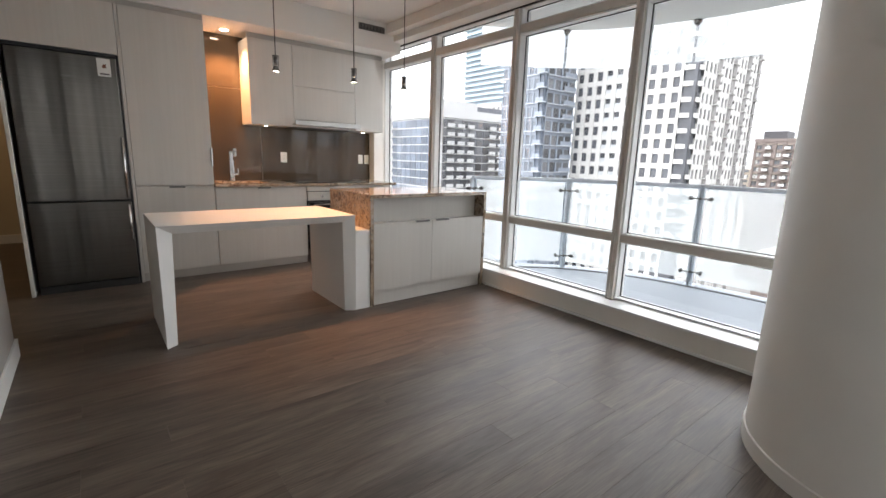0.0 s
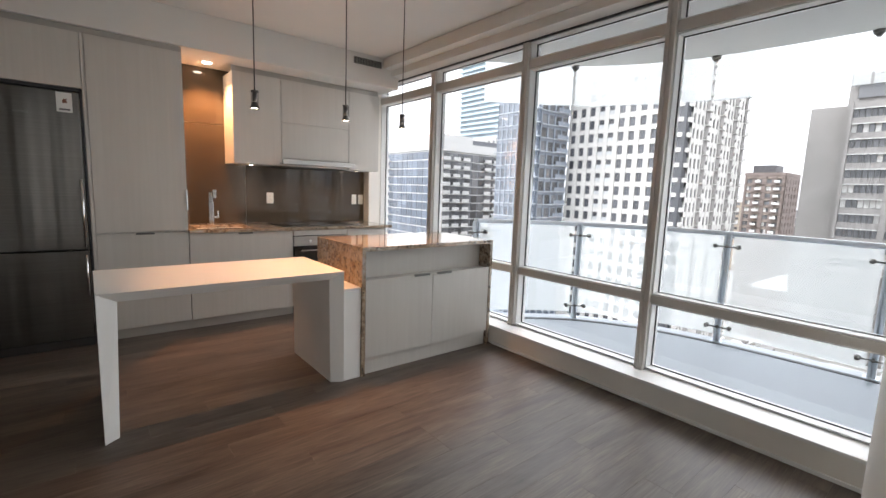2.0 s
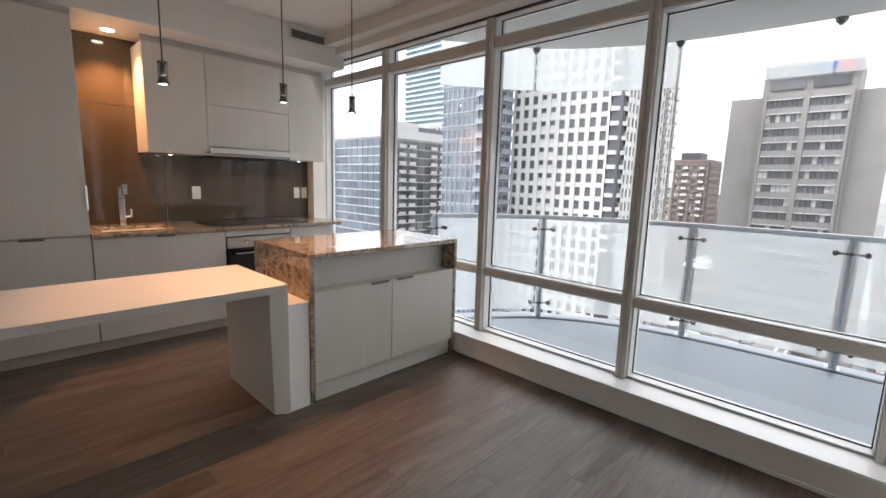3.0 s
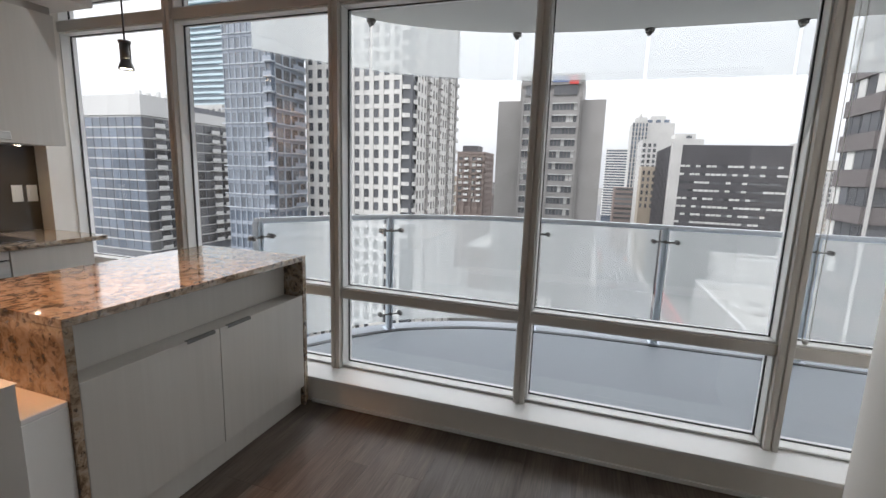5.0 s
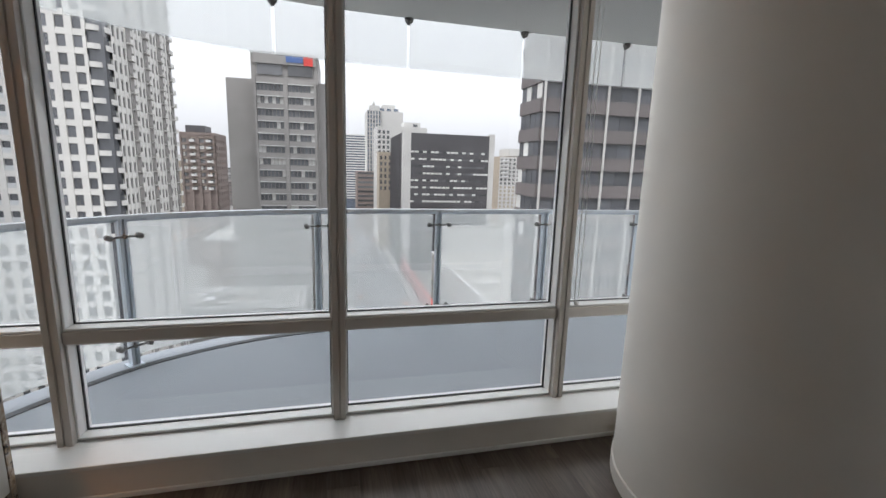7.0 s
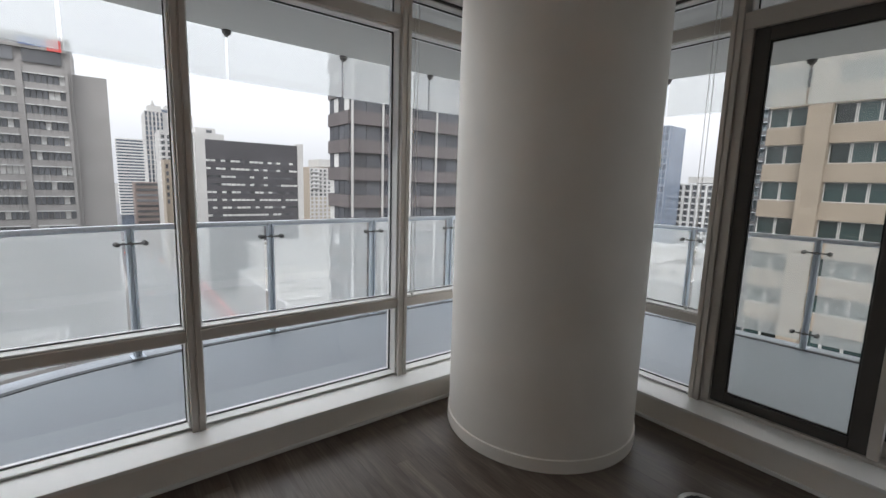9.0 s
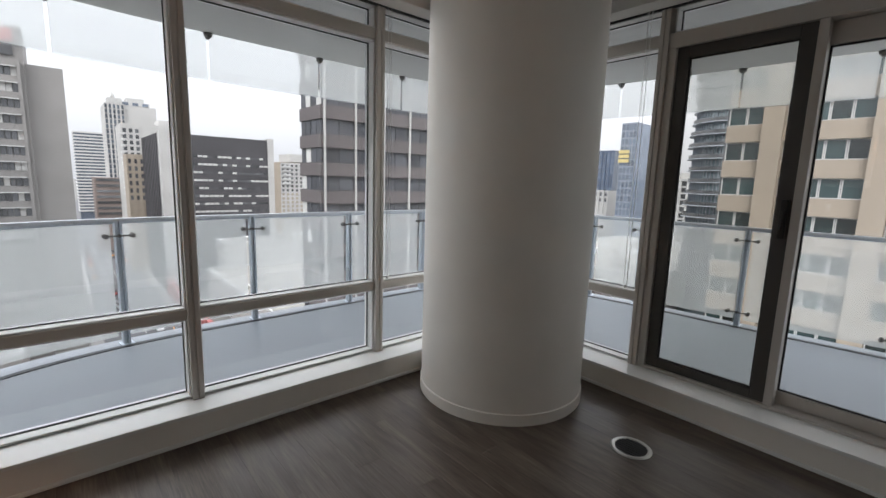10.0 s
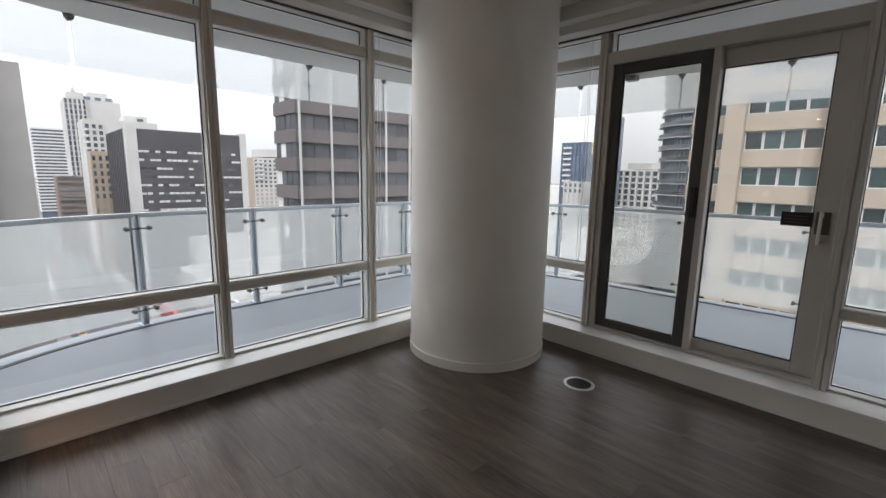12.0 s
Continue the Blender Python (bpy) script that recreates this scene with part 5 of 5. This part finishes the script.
# far street canyon
t7 = building("striped_tower", "far office slab with blue and white horizontal stripes", 500, -28.5, 530, -8.5, 34, W_BLUE)
for k in range(26):
    block("floor_band", (499.2, -28.9, 32.6 - 2.7 * k), (530, -8.1, 33.8 - 2.7 * k), C_STRIPE, t7, bevel=0)
t8 = building("spire_tower", "pale stone tower with vertical ribs, stepped crown and small spire", 400, -55.2, 430, -24, 48.3, C_STONE)
facade(t8, "W", 400, -36, -24, 48.3, 3.5, 5, 0.6, 0.5, C_STONE, W_BLUE, proud=0.8, low=-10, pier_extra=0.7)
facade(t8, "W", 401.5, -55.2, -36, 47.5, 3.5, 6, 0.66, 1.1, C_STONE, W_BLUE, proud=0.8, low=-10)
block("crown", (402, -35, 48.3), (414, -26.5, 52.5), C_STONE, t8, "stepped stone crown", bevel=0)
block("crown", (404, -52, 48.3), (424, -35, 51), C_STONE, t8, "stepped stone crown", bevel=0)
block("crown", (406, -49, 51), (422, -38, 54.0), C_STONE, t8, "stepped stone crown", bevel=0)
for ya in (-50, -44, -38):
    block("crown_glazing", (403.6, ya - 1, 48.6), (404, ya + 2.6, 50.6), W_BLUE, t8, "blue crown glazing", bevel=0)
sp = bmesh.new()
tube(sp, (407, -30.2, 52.5), (407, -30.2, 58), 1.6, 0.1, seg=8)
part("spire", sp, C_STONE, t8, "small pointed spire")
t9 = building("stone_block", "beige apartment block with a blank upper wall and stacked balconies", 300, -57, 330, -24.0, 27.6, C_STONE)
facade(t9, "W", 300, -32.5, -24.0, 25.3, 3.2, 3, 0.6, 1.0, C_STONE, W_DARK, proud=0.5, low=-12)
block("roof_plant", (303, -53, 27.0), (318, -42, 30.3), C_STONE, t9, "beige roof plant room", bevel=0)
block("roof_glazing", (302.8, -51, 27.6), (303, -48, 29.2), W_DARK, t9, "dark plant room window", bevel=0)
balconies(t9, "W", 300, -25.2, -23.2, 24, 3.2, -12, 1.5, C_STRIPE, C_STRIPE, 1.1)
t9b = building("tan_block", "tan stone office block with paired dark windows", 255, -38, 268, -21, 9.8, C_BEIGE)
facade(t9b, "W", 255, -33, -21, 8.3, 3.4, 5, 0.5, 1.2, C_BEIGE, W_DARK, proud=0.4, low=-14)

# black office block
t10 = building("office_block", "black office block with pale end piers and strips of lit windows", 200, -68.8, 244, -26.4, 16.8, C_BLACK)
# the lit windows are pale-coloured panes without any glow
facade(t10, "W", 200, -66.4, -29.9, 10.8, 3.15, 20, 0.96, 2.2, C_BLACK, W_GREY, proud=0.25, low=-16, piers=False, blinds=0.55)
block("end_pier", (199.2, -68.9, GROUND), (203, -66.4, 17.0), C_STONE, t10, "pale concrete end pier", bevel=0)
block("end_pier", (199.2, -29.9, GROUND), (203, -26.35, 17.0), C_STONE, t10, "pale concrete end pier", bevel=0)
for k in range(10):
    block("mullion_fin", (206 + 4.2 * k, -26.38, GROUND), (206.3 + 4.2 * k, -26.1, 16.2), C_BLACK, t10, bevel=0)
t11 = building("stepped_block", "far beige stepped apartment block", 350, -165, 380, -128.5, 12.5, C_BEIGE)
facade(t11, "W", 350, -165, -128.5, 11.5, 3.2, 10, 0.55, 1.3, C_STONE, W_GREY, proud=0.4, low=-12)
block("upper_storey", (352, -160, 12.5), (375, -137, 18.5), C_STONE, t11, bevel=0)
for k in range(5):
    block("balcony_slab", (348.5, -136, 8.0 - 3.2 * k), (350, -130, 9.0 - 3.2 * k), C_STRIPE, t11, bevel=0)

# brown office slab close by
t12 = building("brown_office", "brown concrete office slab with dark window bands and pale vertical fins", 60.4, -84, 67.5, -25.4, 40, W_DEEP)
facade(t12, "W", 60.4, -84, -25.4, 39, 3.95, 12, 0.94, 1.85, C_BROWN, W_DEEP, proud=0.5, low=-9, piers=False, parts_of=2)
for k in range(13):
    y = -25.4 - k * (84 - 25.4) / 12
    block("fin", (59.62, y - 0.16, GROUND), (59.88, y + 0.10, 39.5), C_STONE, t12, "pale vertical fin", bevel=0)
facade(t12, "N", -25.4, 60.4, 67.5, 39, 3.95, 2, 0.9, 1.85, C_BROWN, W_DEEP, proud=0.3, low=-9, piers=False, parts_of=2, blinds=0.2)

# south side
b1 = building("blue_tower", "far dark blue office tower with pale balcony stripes", 139, -258, 157, -250, 23, W_BLUE)
facade(b1, "N", -250, 139, 157, 22, 3.4, 7, 0.8, 0.7, surface("navy_panel", (0.05, 0.08, 0.14), 0.5), W_BLUE, proud=0.4, low=-6)
for k in range(8):
    block("balcony_front", (150, -249.9, 18.5 - 3.4 * k), (155, -248.6, 19.6 - 3.4 * k), C_STRIPE, b1, bevel=0)
b1b = building("stone_tower", "pale stone apartment block beside the blue tower", 127, -235, 139, -225, -0.8, C_STONE)
facade(b1b, "N", -225, 127, 139, -1.2, 3.2, 4, 0.5, 1.2, C_STONE, W_DARK, proud=0.4, low=-10)
b2 = building("curtain_tower", "blue glass tower with a yellow painted mid level", 101.6, -215, 109.0, -200, 31, W_BLUE)
facade(b2, "N", -200, 101.6, 109.0, 30.5, 3.3, 4, 0.85, 0.6, C_BLUE, W_BLUE, proud=0.25, low=-8)
YELLOW = surface("yellow_wrap", (0.55, 0.45, 0.20), 0.6)
for k in range(3):
    block("yellow_band", (104.3, -199.7, 12.4 + 2.1 * k), (109.2, -199.0, 13.9 + 2.1 * k), YELLOW, b2, "yellow wrapped level", bevel=0)
b3 = building("lattice_block", "white apartment block with a lattice of balconies", 84.5, -240, 112, -220, 5.6, C_STONE)
facade(b3, "N", -220, 84.5, 112, 5.2, 3.0, 8, 0.7, 0.7, C_STRIPE, W_DARK, proud=1.0, low=-20)
block("roof_plant", (90, -236, 5.6), (102, -224, 8.6), C_STONE, b3, "white roof plant room", bevel=0)
b4 = thing("curved_tower", "curved glass apartment tower with wavy balcony slabs", "building", (41, -126, GROUND))
core = bmesh.new()
tube(core, (41, -128, GROUND), (41, -128, 52), 8.2, seg=40)
part("wall", core, glassy("tower_glass", (0.17, 0.22, 0.235), vary=0.0), b4)
for k in range(26):
    z = 50 - 2.95 * k
    sl = bmesh.new()
    tube(sl, (41, -128, z), (41, -128, z + 0.2), 9.4 + 0.35 * math.sin(k * 1.1), seg=40)
    part("balcony_slab", sl, SLAB_EDGE, b4)
    gl = bmesh.new()
    tube(gl, (41, -128, z + 0.3), (41, -128, z + 1.15), 9.2 + 0.35 * math.sin(k * 1.1), seg=40, caps=False)
    part("balcony_glass", gl, W_GREY, b4, "grey balcony glass")
for k in range(28):
    a = math.pi * (0.05 + 0.9 * k / 27)
    block("mullion", (41 + 8.3 * math.cos(a) - 0.12, -128 + 8.3 * math.sin(a) - 0.12, -20), (41 + 8.3 * math.cos(a) + 0.12, -128 + 8.3 * math.sin(a) + 0.12, 51), C_BLUE, b4, bevel=0)

# beige office building opposite
b5 = building("beige_office", "beige precast office building with bands of green-tinted windows", -40, -85, 19.0, -53.4, 35, W_DARK)
BP, BZ = 3.7, 34.1
for k, (xa, xb, n) in enumerate(((15.4, 18.8, 2), (7.0, 13.6, 4), (-1.4, 5.2, 4), (-9.8, -3.2, 4), (-18.2, -11.6, 4), (-26.6, -20.0, 4))):
    facade(b5, "N", -53.4, xa, xb, BZ, BP, n, 0.965, 1.75, C_BEIGE, W_TEAL, proud=0.55, low=-18, piers=False, frame_m=C_STRIPE, frame_w=0.09)
for k in range(5):
    block("pier", (13.6 - 8.4 * k, -53.45, GROUND), (15.4 - 8.4 * k, -52.2, BZ + 0.8), C_BEIGE, b5, "full-height beige pier", bevel=0)
block("roof", (-40.3, -85, BZ), (19.4, -52.5, BZ + 1.2), C_BEIGE, b5, bevel=0)

# low roofs and street blocks
rnd = random.Random(7)


def low_block(x0, y0, x1, y1, top, m, label):
    b = building("low_building", label, x0, y0, x1, y1, top + 0.6, m)
    block("roof", (x0 - 0.2, y0 - 0.2, top), (x1 + 0.2, y1 + 0.2, top + 0.1), ROOF, b, "pale flat roof", bevel=0)
    for a, c in (((x0 - 0.2, y0 - 0.2), (x0 + 0.3, y1 + 0.2)), ((x1 - 0.3, y0 - 0.2), (x1 + 0.2, y1 + 0.2)), ((x0 + 0.3, y0 - 0.2), (x1 - 0.3, y0 + 0.3)), ((x0 + 0.3, y1 - 0.3), (x1 - 0.3, y1 + 0.2))):
        block("parapet", (*a, top + 0.1), (*c, top + 0.9), C_STRIPE, b, bevel=0)
    for k in range(9):
        along_x = k % 2
        w, d = (rnd.uniform(5, 16), 0.6) if along_x else (0.6, rnd.uniform(5, 14))
        x, y = rnd.uniform(x0 + 1, max(x0 + 2, x1 - w - 1)), rnd.uniform(y0 + 1, max(y0 + 2, y1 - d - 1))
        if x + w < x1 and y + d < y1:
            block("roof_duct", (x, y, top + 0.3 + 0.02 * k), (x + w, y + d, top + 0.9 + 0.02 * k), C_WHITE, b, "white roof duct", bevel=0)
    for k in range(22):
        w, d, h = rnd.uniform(1.0, 3.6), rnd.uniform(1.0, 3.6), rnd.uniform(0.8, 2.2)
        x, y = rnd.uniform(x0 + 2, x1 - 7), rnd.uniform(y0 + 2, max(y0 + 3, y1 - 7))
        block("roof_unit", (x, y, top + 0.1), (x + w, y + d, top + 0.1 + h), rnd.choice((C_STRIPE, C_CONC, ROOF)), b, bevel=0.05)


low_block(96, -92, 184, -37, -35, C_STONE, "low podium block with a cluttered pale flat roof")
low_block(186, -82, 198.8, -44, -26, C_STONE, "pale blank podium block in front of the black office block")
low_block(126, 12, 145.5, 46, -38, C_CONC, "low grey block with a parapet and rooftop equipment")
low_block(125, 48, 150, 62, -34, C_WHITE, "white podium block with a flat roof")
low_block(45, 60, 72, 110, -33, C_BRICK, "low brick block with a flat roof")
low_block(180, 4, 215, 50, -28, C_BRICK, "brick street block with a flat roof")
low_block(50, -190, 100, -110, -22, C_STONE, "mid-rise stone block with a flat roof")
low_block(0, -190, 34, -150, -12, C_CONC, "grey mid-rise block with roof plant")
low_block(60, -120, 100, -101, -25, C_BRICK, "low brick block with a flat roof")
for k in range(34):
    d = rnd.uniform(320, 950)
    side_ = 1 if k % 2 else -1
    off = rnd.uniform(8, 190) if side_ > 0 else -rnd.uniform(42, 300)
    w, h = rnd.uniform(16, 34), rnd.uniform(-22, 8)
    m = rnd.choice((C_STONE, C_BEIGE, C_BRICK, C_CONC, C_WHITE))
    fb = building("distant_block", "distant mid-rise street block in the haze", d, off, d + 22, off + w, h, m)
    for f in range(8):
        block("window_band", (d - 0.3, off + 1, h - 2.6 - 3.3 * f), (d - 0.02, off + w - 1, h - 1.1 - 3.3 * f), W_GREY, fb, bevel=0)
for k in range(22):
    a = rnd.uniform(40, 330)
    y = -rnd.uniform(300, 700)
    w, h = rnd.uniform(18, 36), rnd.uniform(-26, 2)
    building("distant_block", "distant mid-rise block on the horizon", a - 60, y, a - 60 + w, y + 20, h, rnd.choice((C_STONE, C_BEIGE, C_CONC, C_WHITE)))

# traffic and the red hoarding along the street
CARS = [surface("car_" + n, c, 0.3, spec=0.7) for n, c in (("white", (0.7, 0.7, 0.7)), ("grey", (0.25, 0.25, 0.26)), ("black", (0.03, 0.03, 0.03)), ("red", (0.4, 0.04, 0.03)), ("orange", (0.6, 0.25, 0.03)))]
TYRE = surface("tyre", (0.02, 0.02, 0.02), 0.8)


def car(x, y, turn, m, colour_word):
    c = thing("car", colour_word + " car in the street far below", "car", (x, y, GROUND + 0.04), "cars in the street")
    b = bmesh.new()
    box(b, (x - 2.2, y - 0.9, GROUND + 0.34), (x + 2.2, y + 0.9, GROUND + 1.0), 0.15)
    part("body", b, m, c)
    b = bmesh.new()
    box(b, (x - 1.3, y - 0.78, GROUND + 0.98), (x + 1.0, y + 0.78, GROUND + 1.5), 0.2)
    part("cabin", b, W_DARK, c, "dark glazed cabin")
    for dx in (-1.4, 1.4):
        for dy in (-0.86, 0.86):
            b = bmesh.new()
            tube(b, (x + dx, y + dy - 0.1, GROUND + 0.34), (x + dx, y + dy + 0.1, GROUND + 0.34), 0.3, seg=10)
            part("wheel", b, TYRE, c)


names = ("white", "grey", "black", "red", "orange")
for k in range(64):
    i = rnd.choice((0, 0, 1, 1, 2, 3, 4))
    lane = rnd.choice((-20.5, -16.5, -9.5, -5.5))
    car(90 + k * 4.6 + rnd.uniform(-1.5, 1.5), lane, 0, CARS[i], names[i])
RED = surface("red_hoarding", (0.36, 0.10, 0.09), 0.6)
hoard = thing("site_hoarding", "long red construction hoarding along the street", "hoarding", (140, -26.8, GROUND))
for k in range(14):
    block("board", (118 + 6 * k, -27.4, GROUND + 0.16), (123.8 + 6 * k, -26.2, GROUND + 5.2), RED, hoard, bevel=0)

# ---------------------------------------------------------------- floor planks, last
rnd = random.Random(3)
PW = 0.142
count = 0
fl = thing("floor", "grey-brown stained oak plank floor", "floor", (2, 3, 0))
fl["kind"] = "structure"
widths = {}


def plank(x0, x1, y0, y1):
    key = (round(x1 - x0, 3), round(y1 - y0, 3))
    if key not in widths:
        bm = bmesh.new()
        L, W = key
        c = 0.0009
        lo = [bm.verts.new(v) for v in ((0, 0, -0.014), (L, 0, -0.014), (L, W, -0.014), (0, W, -0.014))]
        md = [bm.verts.new(v) for v in ((0, 0, -c), (L, 0, -c), (L, W, -c), (0, W, -c))]
        hi = [bm.verts.new(v) for v in ((c, c, 0), (L - c, c, 0), (L - c, W - c, 0), (c, W - c, 0))]
        for A, B in ((lo, md), (md, hi)):
            for i in range(4):
                bm.faces.new((A[i], A[(i + 1) % 4], B[(i + 1) % 4], B[i]))
        bm.faces.new(hi)
        me = bpy.data.meshes.new("plank")
        bm.to_mesh(me)
        bm.free()
        me.materials.append(OAK)
        widths[key] = me
    ob = new("plank", widths[key])
    ob.parent = fl
    ob.location = (x0 - 2, y0 - 3, rnd.uniform(-0.0003, 0.0))


y = YC - 0.02
while y < NORTH:
    y1 = y + PW
    west = XW - 0.002 if y < 4.0 else -1.6
    east = XC + 0.01 if y1 < YB else XW + 0.1
    x = west - rnd.choice((0.0, 0.3, 0.6, 0.9, 1.2))
    while x < east:
        L = rnd.choice((0.9, 1.2, 1.5, 1.8, 2.1))
        a, b = max(x, west), min(x + L, east)
        if b - a > 0.02:
            plank(round(a, 2), round(b, 2), y, y1)
        x += L
    y = y1
